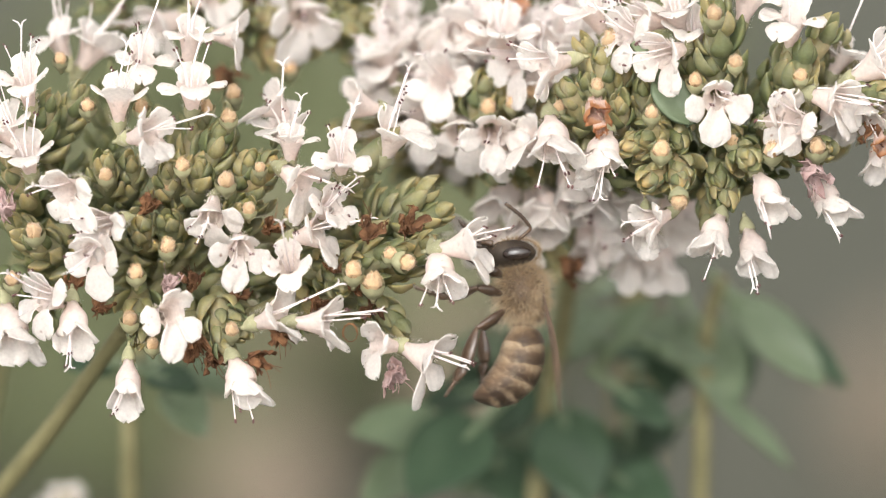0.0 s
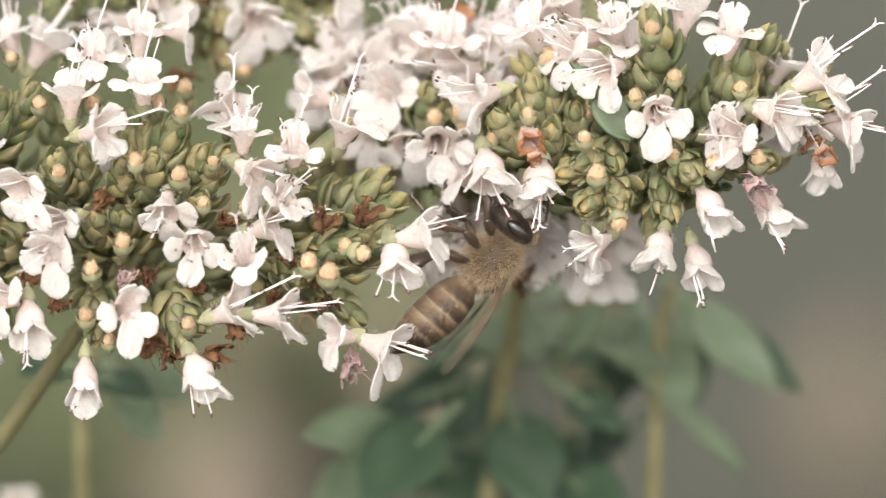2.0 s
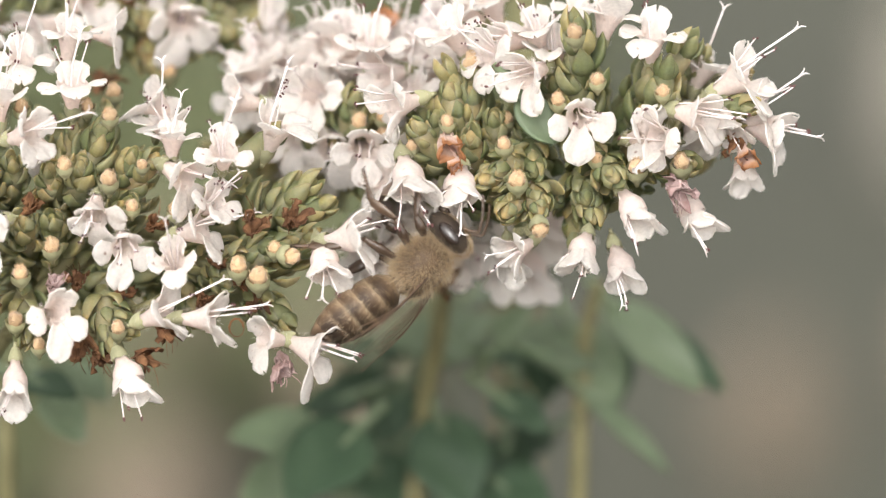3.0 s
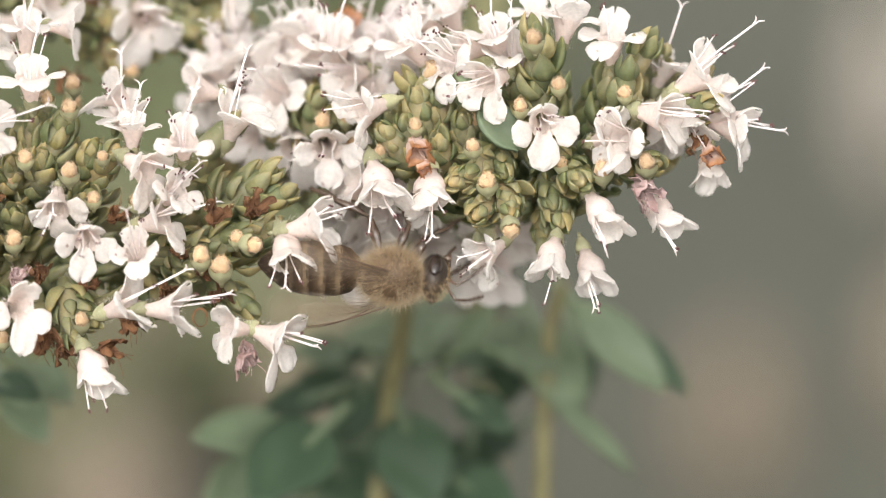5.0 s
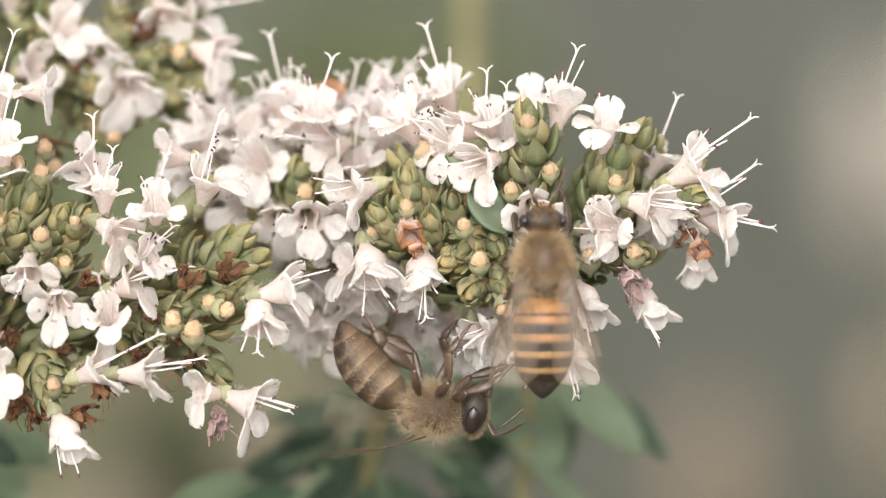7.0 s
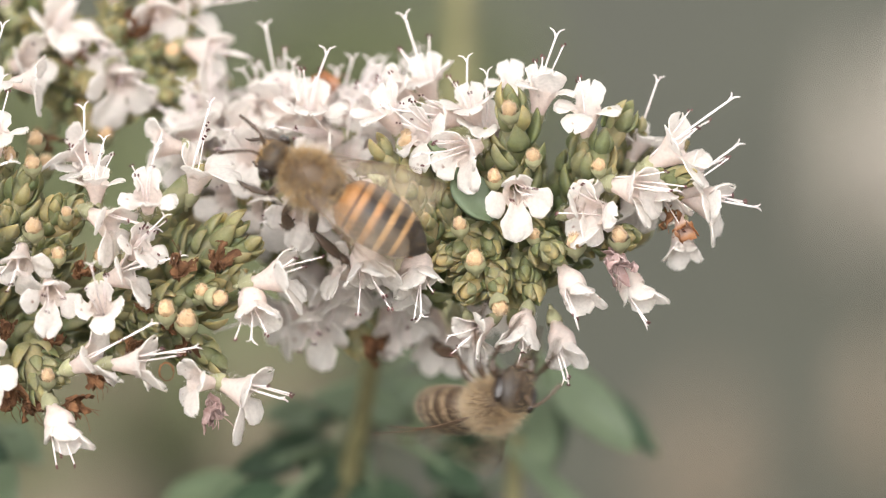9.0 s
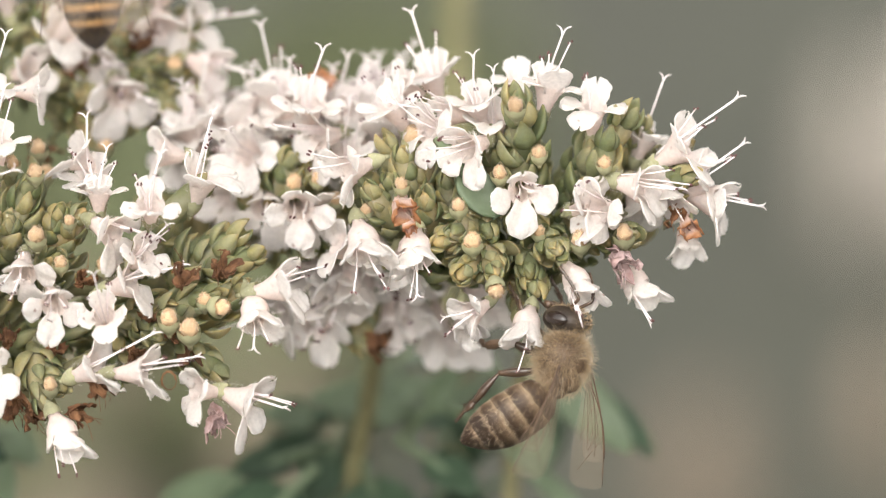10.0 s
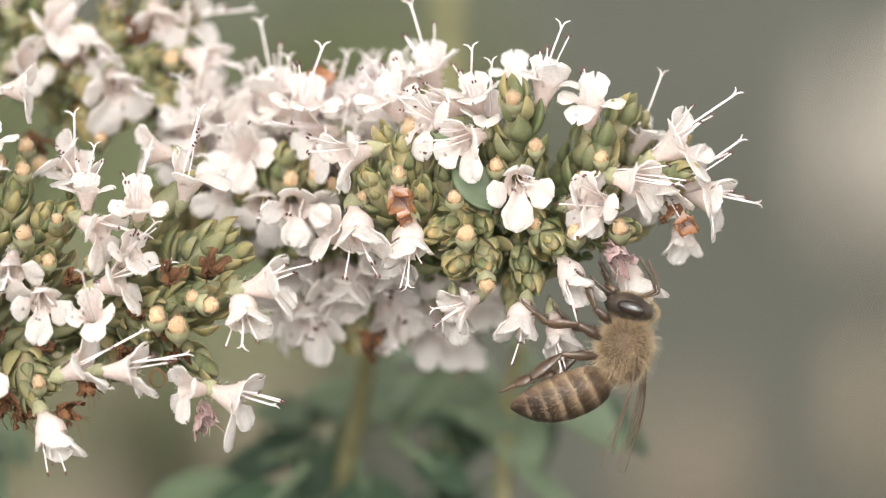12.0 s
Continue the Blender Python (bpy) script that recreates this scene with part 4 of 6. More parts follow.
bud(left_sprig, -3.31, -1.24, -2.5, 90, 40, 1.1)
bud(left_sprig, -5.20, -2.77, -2.5, 90, 40, 1.1)
bud(left_sprig, -11.18, -0.34, -2.5, 90, 40, 1.2)
bud(left_sprig, -12.44, -3.17, -2.5, 90, 40, 1.1)
bud(left_sprig, -5.57, -5.50, -2, 90, 40, 1.1)
bud(left_sprig, 0.44, -6.15, -2.5, 90, 40, 1)
bud(left_sprig, 0.31, 7.96, 3, 90, 40, 1.1)
bud(left_sprig, -1.17, 7.03, 0, 90, 40, 1)
bud(left_sprig, 0.25, 6.38, -2, 90, 40, 1)
bud(left_sprig, 1.42, 0.99, -2, 90, 40, 0.9)
bud(left_sprig, 9.73, -1.67, -2, 90, 40, 0.9)
bud(left_sprig, 10.73, -2.17, -2.5, -10, 40, 1.2)
bud(left_sprig, -4.24, -6.99, -2, 90, 40, 0.9)
bud(left_sprig, -3.35, 2.34, 0, 90, 40, 0.8)
# these three brown bits are added as painted shade in the crevices between bracts
withered(left_sprig, 5.52, -4.85, 0, "brown", -60, 0.9)
withered(left_sprig, 7.75, -3.57, -1, "brown", -30, 0.8)
withered(left_sprig, -0.62, -8.01, -1, "brown", -70, 1)
withered(left_sprig, -1.58, -6.99, -2, "brown", -80, 1)
# four more added brown bits, standing in for shade deep among the bracts
withered(left_sprig, 0.67, -4.02, 0, "brown", 60, 0.8)
withered(left_sprig, -9.04, -3.35, 0, "brown", 80, 0.8)
withered(left_sprig, -4.62, 1.27, 0, "brown", 60, 0.8)
withered(left_sprig, 2.68, -0.00, 0, "brown", 40, 0.8)
withered(left_sprig, 8.58, -0.18, -3, "brown", 60, 1)
withered(left_sprig, 10.90, 0.09, -3, "brown", 60, 1)
withered(left_sprig, -3.21, -3.33, -2.5, "pink", 80, 0.8)
withered(left_sprig, -1.96, -3.24, -1, "brown", 90, 0.8)
withered(left_sprig, 3.24, -6.66, -2, "brown", -60, 0.9)
withered(left_sprig, 2.08, -7.99, -2, "brown", -20, 1)
withered(left_sprig, -2.01, -7.37, 0, "brown", -60, 1.1)
withered(left_sprig, -2.73, -6.71, 1, "brown", -80, 1.1)
withered(left_sprig, -7.26, -4.67, -1.5, "brown", 60, 0.9)
withered(left_sprig, 10.06, -8.82, -2, "pink", -70, 1.1)
withered(left_sprig, 6.38, -2.34, -1, "brown", 0, 0.7)
withered(left_sprig, 8.69, -4.87, 1, "brown", -90, 1)
withered(left_sprig, -12.93, 1.16, -1.5, "pink", 90, 1)
flower(left_sprig, -11.80, 8.34, -1, 100, 35, 1.05)
flower(left_sprig, -10.50, 11.64, 6, 110, 10, 1)
flower(left_sprig, -8.35, 10.99, 7, 60, 10, 1.1)
flower(left_sprig, -6.26, 7.49, -1.5, 88, 28, 1, 0, 3)
flower(left_sprig, -4.98, 9.89, 0.5, 80, 30, 1)
flower(left_sprig, -2.13, 11.26, 1, 80, 15, 1.05)
flower(left_sprig, -1.93, 8.32, -1.5, 88, 25, 1)
flower(left_sprig, -4.45, 5.45, -3, 14, 35, 1, -25, 2)
flower(left_sprig, -11.72, 4.48, -2, 100, 35, 1)
flower(left_sprig, -12.97, 5.83, -1, 120, 20, 1)
flower(left_sprig, -9.32, 2.14, -3, 205, 58, 1.05, 20, 1)
flower(left_sprig, -7.03, 0.15, -2.5, 195, 50, 1)
flower(left_sprig, -3.96, 3.88, 2, -80, 10, 0.8, 180, 0, True)
flower(left_sprig, -7.72, -1.74, -3.5, 230, 62, 1)
flower(left_sprig, -0.80, 0.48, -3, -100, 48, 1, 0, 3)
flower(left_sprig, 1.04, -1.34, -3.5, -70, 62, 1)
flower(left_sprig, 3.77, -2.17, -3, 100, 55, 0.95, 0, 3)
flower(left_sprig, 5.41, -0.34, -2, 14, 25, 1)
flower(left_sprig, 4.74, 2.65, -2, -28, 30, 1.05)
flower(left_sprig, 6.41, 1.32, -2.5, 40, 45, 0.9, 0, 3)
flower(left_sprig, 6.92, 4.23, -3, 85, 48, 0.95, 0, 3)
flower(left_sprig, 3.28, 6.24, 2, 105, 20, 1.05, 0, 3)
flower(left_sprig, 2.58, 7.45, 3, 140, 10, 1, 0, 0)
flower(left_sprig, 10.04, 5.86, 0, 70, 25, 1.15, 40, 3)
flower(left_sprig, 7.48, 7.45, 3, 165, 15, 1, 0, 0)
flower(left_sprig, 3.88, 5.00, -1, 85, 20, 0.8)
flower(left_sprig, -10.52, -4.16, -2.5, 165, 40, 1)
flower(left_sprig, -8.89, -6.31, -3, -88, 22, 1, 180, 2, True)
flower(left_sprig, -12.72, -6.70, 0, -75, 20, 1.15, 180, 0, True)
flower(left_sprig, -5.64, -9.63, -3, -90, 24, 1, 180, 2, True)
flower(left_sprig, -3.16, -5.05, -3.5, 10, 62, 1, 0, 0)
flower(left_sprig, 1.06, -9.63, -3, -72, 22, 1, 180, 3, True)
flower(left_sprig, 3.44, -5.05, -3, 22, 25, 1.1, 0, 1)
flower(left_sprig, 5.84, -5.57, -3.6, 2, 14, 1.1, 0, 3)
flower(left_sprig, 9.01, -6.81, -3, 168, 30, 0.95, 0, 0)
flower(left_sprig, 12.23, -7.70, -3, -20, 20, 1.1, 0, 3)
flower(left_sprig, 12.66, -3.00, -3, -78, 35, 1, 180, 2, True)
flower(left_sprig, 14.21, -1.01, -3, 12, 20, 1.05, 0, 3)
flower(left_sprig, 0.55, 11.51, 3, 0, 10, 0.9, 0, 0)

right_sprig = flower_head("oregano sprig with white flowers and cream buds")
middle_sprig = flower_head("oregano sprig with white flowers and one tan withered flower")
twig(middle_sprig, "stem", [(1.6, 4, -0.5), (1.6, 20, -2.0), (2.1, 50, -3.9), (1.7, 80, -14.8), (1.2, 100, -46.5), (-2.1, 140, -173.4), (-2.2, 200, -726.4)], 0.35, 0.5)
twig(right_sprig, "stem", [(0.1, 6, -2.0), (-0.1, 22, -2.9), (-0.5, 50, -5.1), (-0.8, 80, -14.9), (-0.7, 100, -46.7), (1.0, 140, -173.6), (18.6, 200, -726.4)], 0.35, 0.5)
twig(right_sprig, "branch", [(0.1, 6, -2.0), (-0.2, 4, 2.4), (0.5, 2, 6.4)], 0.42, 0.25)
twig(right_sprig, "branch", [(0.1, 6, -2.0), (3.9, 4, 1.5), (5.5, 2, 4.3)], 0.42, 0.25)
twig(right_sprig, "branch", [(0.1, 6, -2.0), (5.1, 5, -0.1), (9.9, 3, 1.8)], 0.42, 0.25)
twig(right_sprig, "branch", [(0.1, 6, -2.0), (-4.2, 4, -0.2), (-8.3, 3, 0.9)], 0.42, 0.25)
twig(right_sprig, "branch", [(0.1, 6, -2.0), (2.0, 3, -2.6), (2.9, 1, -1.9)], 0.42, 0.25)
fill_region(middle_sprig, 3, 16, -0.6, 0.8, 3.7, 3.7, 2, 7)
fill_region(right_sprig, 9, 14, 1.3, 0.7, 3.7, 4.4, 2, 7)
fill_region(right_sprig, 4, 8, 7.3, 3.0, 3.7, 3.0, 3, 6)
spikelet(middle_sprig, -2.03, 4.80, 1, 91, 20, 1.1)
spikelet(middle_sprig, -1.00, 4.50, 1.5, 81, 20, 1.1)
spikelet(middle_sprig, -4.06, 3.02, -1, 121, 40, 1)
spikelet(middle_sprig, -3.04, 3.41, 0, 91, 40, 1)
spikelet(middle_sprig, 0.66, 0.44, -1, 201, 60, 1)
spikelet(middle_sprig, -0.34, 0.09, -1, 201, 60, 1)
spikelet(middle_sprig, 2.37, 0.49, 0, -89, 60, 1)
spikelet(middle_sprig, 0.68, -1.90, -1.5, 221, 60, 1.05)
spikelet(middle_sprig, 2.35, -1.87, -1.5, -89, 65, 1)
spikelet(middle_sprig, -1.17, 2.10, 0, 91, 50, 1.1)
spikelet(middle_sprig, 0.35, 3.17, 1, 91, 50, 1)
spikelet(middle_sprig, 2.09, 2.89, 2, 81, 50, 1)
spikelet(right_sprig, 0.27, 7.59, -1, 93, 20, 1.25, 16)
spikelet(right_sprig, 0.11, 5.28, 0, 93, 20, 1.1)
spikelet(right_sprig, 5.32, 4.87, 0, 73, 20, 1.2, 14)
spikelet(right_sprig, 4.91, 4.55, 1, 103, 20, 1.1)
spikelet(right_sprig, -7.21, 5.33, 2, 113, 20, 1.1)
spikelet(right_sprig, 0.84, -2.73, 0, -87, 50, 1)
spikelet(right_sprig, 1.96, -0.69, -2, -57, 70, 1.05)
spikelet(right_sprig, 1.01, 0.64, 0, -57, 60, 1)
spikelet(right_sprig, 4.73, -0.18, 0, -37, 50, 1)
spikelet(right_sprig, 6.33, -0.12, -1, -7, 60, 1.1)
spikelet(right_sprig, -0.45, 3.95, 1, 93, 50, 1)
spikelet(right_sprig, -1.18, 5.25, 1, 103, 40, 1.1)
spikelet(right_sprig, 6.50, 6.31, 1, 53, 20, 1.3, 8)
spikelet(right_sprig, 9.85, 3.06, -1, 13, 50, 1)
spikelet(right_sprig, 0.45, -1.74, 0, -87, 60, 1)
spikelet(right_sprig, 4.07, 2.51, 2, 93, 40, 1)
spikelet(right_sprig, 0.01, -4.10, 2, -97, 40, 1)
bud(middle_sprig, 0.65, 1.92, -3, 91, 40, 1)
bud(middle_sprig, 1.21, -0.26, -3.2, 91, 40, 1.15)
bud(middle_sprig, 2.27, -3.25, -3, -89, 40, 1.1)
bud(middle_sprig, -2.52, 3.57, -2.5, 91, 40, 0.9)
bud(middle_sprig, 1.09, 3.48, 1, 91, 40, 0.9)
bud(middle_sprig, -4.72, 2.34, -1, 91, 40, 0.8)
bud(middle_sprig, -6.31, 3.30, 4, 91, 40, 1)
bud(right_sprig, -0.07, 7.68, -4, 93, 40, 1.15)
bud(right_sprig, 1.25, 4.92, -2.5, 93, 40, 0.95)
bud(right_sprig, -1.10, 3.82, -2, 93, 40, 1)
bud(right_sprig, 1.07, 0.33, -2, 93, 40, 0.9)
bud(right_sprig, 3.40, -0.29, -2.5, 93, 40, 1.2)
bud(right_sprig, 6.05, -0.09, -2.5, 93, 40, 1.2)
bud(right_sprig, 5.11, 4.13, -2, 93, 40, 0.9)
bud(right_sprig, -5.95, 6.36, 1, 93, 40, 1.4)
withered(middle_sprig, -2.59, 2.18, -2.5, "tan", -79, 0.95)
withered(middle_sprig, -2.34, 1.09, -2.5, "tan", -79, 0.6)
withered(right_sprig, 9.99, 0.23, -1, "tan", -77, 0.8)
withered(right_sprig, 9.53, 1.06, 0, "brown", -77, 1)
withered(right_sprig, 5.84, -1.76, -2, "pink", -57, 1.2)
flower(middle_sprig, 0.58, -4.40, -1, -159, 25, 0.9, 30, 2)
flower(middle_sprig, 0.51, -5.23, 1, -89, 20, 0.8, 180, 0, True)
flower(middle_sprig, -5.11, 0.14, -2.5, -84, 38, 1.1, 180, 3, True)
flower(middle_sprig, -2.18, -0.96, -2, -99, 35, 1.1, 180, 2, True)
flower(middle_sprig, -5.76, 4.83, -1, 191, 25, 1.15, 30, 2)
flower(middle_sprig, -2.88, -1.92, 2, -89, 25, 1, 180, 0, True)
flower(middle_sprig, -6.64, 0.71, 2, 141, 20, 1, 0, 0)
flower(right_sprig, -5.17, 6.86, 0, 153, 35, 1, 0, 3)
flower(right_sprig, -6.94, 7.97, 2, 118, 25, 1, 0, 3)
flower(right_sprig, -1.09, 6.77, 1, 98, 25, 0.95, 0, 3)
flower(right_sprig, 0.18, 2.75, -3.5, -82, 76, 1.0)
flower(right_sprig, -3.02, 5.56, -2, 193, 45, 1.15, 0, 3)
flower(right_sprig, -3.99, 7.64, 1, 173, 30, 1)
flower(right_sprig, -2.19, 8.57, 1, 103, 25, 1.05)
flower(right_sprig, -4.64, 10.33, 5, 108, 20, 1.05, 0, 3)
flower(right_sprig, -6.14, 9.58, 5, 153, 20, 0.9, 0, 0)
flower(right_sprig, 0.58, 9.31, 3, 93, 20, 0.9, 0, 0)
flower(right_sprig, 2.11, 8.73, 0, 75, 20, 1.05, 0, 3)
flower(right_sprig, 4.76, 7.36, 0, 88, 25, 1.1, -20, 2)
flower(right_sprig, 8.02, 5.95, 3, 68, 20, 1, 0, 3)
flower(right_sprig, 9.68, 4.92, 0, 33, 25, 1.1)
flower(right_sprig, 7.41, 2.73, -2.5, -12, 30, 1.1)
flower(right_sprig, 4.31, 1.58, -2.5, 168, 45, 1.1, 0, 3)
flower(right_sprig, 4.32, 1.93, -2, 23, 45, 1, 0, 0)
flower(right_sprig, 10.95, 2.97, 0, 28, 15, 1.1, 0, 3)
flower(right_sprig, 11.85, 1.68, 0, -17, 15, 1.1, 0, 3)
flower(right_sprig, 7.51, 1.17, 2, -97, 20, 1.1, 180, 0, True)
flower(right_sprig, 10.06, -1.08, 1, -92, 10, 0.9, 180, 0, True)
flower(right_sprig, 3.22, -3.29, -2.5, -67, 25, 1, 180, 2, True)
flower(right_sprig, 6.91, -3.43, 0, -57, 20, 1, 180, 2, True)
flower(right_sprig, 2.51, -6.73, 0.5, -79, 18, 1, 180, 2, True)
flower(right_sprig, 0.01, -5.61, -2.5, -107, 40, 1, 180, 2, True)
flower(right_sprig, 8.92, 1.68, -1, -67, 30, 1, 180, 1, True)

back_sprig = flower_head("oregano sprig behind with pale white flowers")
twig(back_sprig, "stem", [(6.2, 16, -2.5), (5.3, 24, -6.1), (4.4, 28, -11.9), (3.5, 32, -17.9), (1.6, 35, -40.5), (-4.2, 90, -154.9), (-13.3, 160, -669.3)], 0.5, 0.9)
fill_region(back_sprig, 5, 26, -1.7, 2.0, 8.7, 4.0, 14, 22)
fill_region(back_sprig, 6, 5, 3.4, -1.0, 3.7, 1.7, 12, 16)
spikelet(back_sprig, -0.23, 5.00, 10, 80, 40, 1.1)
spikelet(back_sprig, 1.16, 3.96, 10, 60, 40, 1.1)
spikelet(back_sprig, 2.54, -1.24, 9, -60, 50, 1.1)
spikelet(back_sprig, 1.16, -1.59, 9, -60, 50, 1.1)
spikelet(back_sprig, 3.61, -6.75, 10, -60, 20, 1.2)
spikelet(back_sprig, -0.87, 3.40, 5, 80, 40, 1.1)
spikelet(back_sprig, 0.35, 3.05, 6, 60, 45, 1.05)
spikelet(back_sprig, -1.9, 2.9, 7, 110, 45, 1.0)
spikelet(back_sprig, 0.16, -1.36, 5, -70, 62, 1.1)
spikelet(back_sprig, 1.35, -0.75, 6, -40, 55, 1.05)
spikelet(back_sprig, -1.0, -1.0, 7, 200, 55, 1.0)
spikelet(back_sprig, 3.90, 3.06, 5, 85, 40, 1.05)
spikelet(back_sprig, -3.0, 1.3, 7, 150, 50, 1.0)
bud(back_sprig, -0.50, 2.40, 3, 90, 40, 1.1)
bud(back_sprig, 0.95, 2.70, 4, 90, 40, 1.0)
bud(back_sprig, -0.59, 2.86, 8, 90, 40, 1.1)
bud(back_sprig, -2.30, 3.61, 10, 90, 40, 1)
bud(back_sprig, 8.03, 7.74, 9, 90, 40, 1.2)
withered(back_sprig, 4.62, -7.27, 9, "brown", -30, 1.2)
withered(back_sprig, 1.15, 8.46, 10, "tan", 80, 1)
withered(back_sprig, 5.95, 2.02, 8, "tan", -80, 0.9)
flower(back_sprig, -2.47, 5.76, 12, 100, 20, 1.05)
flower(back_sprig, -3.85, 3.88, 8, 190, 35, 1.1)
flower(back_sprig, -0.30, 0.99, 2.5, -70, 76, 1.15, 0, 1)
flower(back_sprig, -3.10, 4.20, 6, 150, 60, 1.1, 0, 1)
flower(back_sprig, -4.40, 1.80, 7, 200, 62, 1.1, 0, 1)
flower(back_sprig, -2.10, 1.00, 5, -110, 60, 1.05, 0, 1)
flower(back_sprig, 2.60, 4.40, 5, 100, 40, 1.05, 0, 1)
flower(back_sprig, -6.85, 7.22, 14, 140, 20, 1.1)
flower(back_sprig, -5.46, 7.80, 15, 100, 20, 1)
flower(back_sprig, -1.63, 8.23, 9, 105, 20, 1.1)
flower(back_sprig, -1.28, 6.51, 9, 80, 35, 1)
flower(back_sprig, 0.39, 7.16, 4, 85, 35, 1.15)
flower(back_sprig, 1.07, 5.30, 4, 190, 40, 1)
flower(back_sprig, 2.92, 7.17, 12, 80, 30, 1.1)
flower(back_sprig, 4.36, 7.43, 14, 90, 20, 1.1)
flower(back_sprig, 5.73, 7.04, 13, 85, 25, 1.1)
flower(back_sprig, 2.21, 6.25, 11, 90, 40, 1.1)
flower(back_sprig, 4.98, 6.09, 11, 80, 40, 1.1)
flower(back_sprig, -5.80, 5.16, 15, 160, 20, 1)
flower(back_sprig, -5.44, 1.65, 15, 200, 30, 1.1)
flower(back_sprig, -3.33, 0.24, 15, 210, 40, 1.1)
flower(back_sprig, -5.10, 3.43, 16, 180, 30, 1.1)
flower(back_sprig, 0.74, 0.71, 4, -20, 45, 1, 0, 0)
flower(back_sprig, -4.05, 5.87, 15, 120, 20, 1)
flower(back_sprig, 0.46, -3.32, 8, -120, 35, 1.1, 180, 1, True)
flower(back_sprig, 2.92, -4.01, 7, -80, 35, 1.15, 180, 1, True)
flower(back_sprig, 0.88, -5.90, 8, -105, 45, 1.2)
flower(back_sprig, -1.24, -5.39, 9, 200, 20, 1.1)
flower(back_sprig, 5.93, -3.66, 7, -80, 35, 1.15, 180, 1, True)
flower(back_sprig, 6.69, -5.36, 9, -70, 25, 1.1, 180, 1, True)
flower(back_sprig, 7.51, -2.96, 8, -60, 30, 1.1, 180, 0, True)
flower(back_sprig, 10.14, -7.44, 13, -80, 20, 1.1, 180, 0, True)
flower(back_sprig, 8.39, -6.40, 13, -90, 20, 1.1, 180, 0, True)
flower(back_sprig, 5.68, -5.88, 10, -90, 20, 1.1, 180, 1, True)
flower(back_sprig, 11.00, -4.47, 13, -70, 20, 1.1, 180, 0, True)
flower(back_sprig, 4.56, -2.29, 7, -90, 35, 1.1, 180, 0, True)
flower(back_sprig, 8.75, -2.26, 9, -90, 35, 1, 180, 0, True)
flower(back_sprig, 12.05, -4.47, 13, -60, 20, 1.1, 180, 0, True)
flower(back_sprig, 3.87, 0.10, 7, -90, 40, 1, 180, 0, True)

upper_sprig = flower_head("oregano sprig above with white flowers, slightly behind")
twig(upper_sprig, "stem", [(-1.4, 12, 4.4), (-7.9, 18, 0.2), (-13.7, 26, -11.3), (-21.5, 40, -30.5), (-43.0, 100, -168.3), (-64.8, 180, -709.2)], 0.6, 0.9)
fill_region(upper_sprig, 7, 26, 1.4, 3.8, 6.7, 5.0, 12, 18)
fill_region(upper_sprig, 8, 18, -7.0, 4.2, 5.4, 5.4, 12, 18)
spikelet(upper_sprig, 3.13, 3.55, 12, 22, 30, 1.1)
spikelet(upper_sprig, 4.81, 4.73, 13, 32, 30, 1.1)
spikelet(upper_sprig, 3.93, 1.15, 12, -28, 30, 1.1)
spikelet(upper_sprig, 5.64, 1.61, 13, 2, 30, 1.1)
spikelet(upper_sprig, -0.98, 1.99, 12, -88, 50, 1.1)
spikelet(upper_sprig, 0.20, -1.44, 12, -58, 40, 1)
spikelet(upper_sprig, 1.35, 4.53, 12, 62, 50, 1.1)
spikelet(upper_sprig, -3.62, 5.78, 13, 92, 40, 1.1)
spikelet(upper_sprig, 5.35, 0.20, 13, -38, 30, 1.1)
spikelet(upper_sprig, 2.22, 0.38, 12, -58, 40, 1)
bud(upper_sprig, 4.79, 3.50, 11, 92, 40, 1)
bud(upper_sprig, 0.76, -1.63, 11, 92, 40, 1.1)
bud(upper_sprig, -2.77, -3.55, 10, 92, 40, 1.1)
withered(upper_sprig, 2.57, 5.04, 11, "brown", 42, 1.2)
withered(upper_sprig, -1.38, 3.02, 12, "brown", -58, 1.2)
withered(upper_sprig, -3.25, -2.28, 12, "brown", -58, 1.2)
flower(upper_sprig, 1.80, 1.49, 10, -58, 55, 1.15)
flower(upper_sprig, 0.03, 3.55, 11, -78, 50, 1.1)
flower(upper_sprig, -2.12, 5.20, 11, 62, 40, 1.1, 0, 1)
flower(upper_sprig, -3.90, 2.88, 10, 22, 50, 1.1, 0, 1)
flower(upper_sprig, 3.93, 5.79, 11, -73, 45, 1.1, 0, 1)
flower(upper_sprig, 7.15, 3.49, 11, -18, 30, 1.1, 0, 3)
flower(upper_sprig, 5.80, 6.16, 13, 12, 20, 1.1)
flower(upper_sprig, -7.51, 0.98, 11, 202, 30, 1.1)
flower(upper_sprig, 1.21, 8.01, 12, 82, 20, 1.1)
flower(upper_sprig, 3.99, 8.12, 12, 62, 20, 1.1)
flower(upper_sprig, -2.29, 8.21, 12, 92, 20, 1.1)
flower(upper_sprig, -5.75, 7.72, 12, 102, 20, 1.1)
flower(back_sprig, 4.15, 6.04, 8.4, 80, 20, 1, 0, 1)
flower(back_sprig, 2.34, 6.84, 11.1, 139, 10, 1, 0, 1)
flower(back_sprig, 3.92, 6.09, 13, 51, 20, 1, 0, 1)
flower(back_sprig, 4.64, 7.31, 13.1, 71, 30, 1, 0, 1)
flower(back_sprig, 2.89, 7.41, 8.5, 58, 45, 1.05)
flower(back_sprig, 4.23, 6.64, 9.2, 69, 30, 1.1, 0, 1)
flower(back_sprig, 2.29, 7.24, 12.9, 56, 30, 1.05, 0, 0)
flower(back_sprig, 6.21, 6.16, 11.9, 140, 55, 1.1)
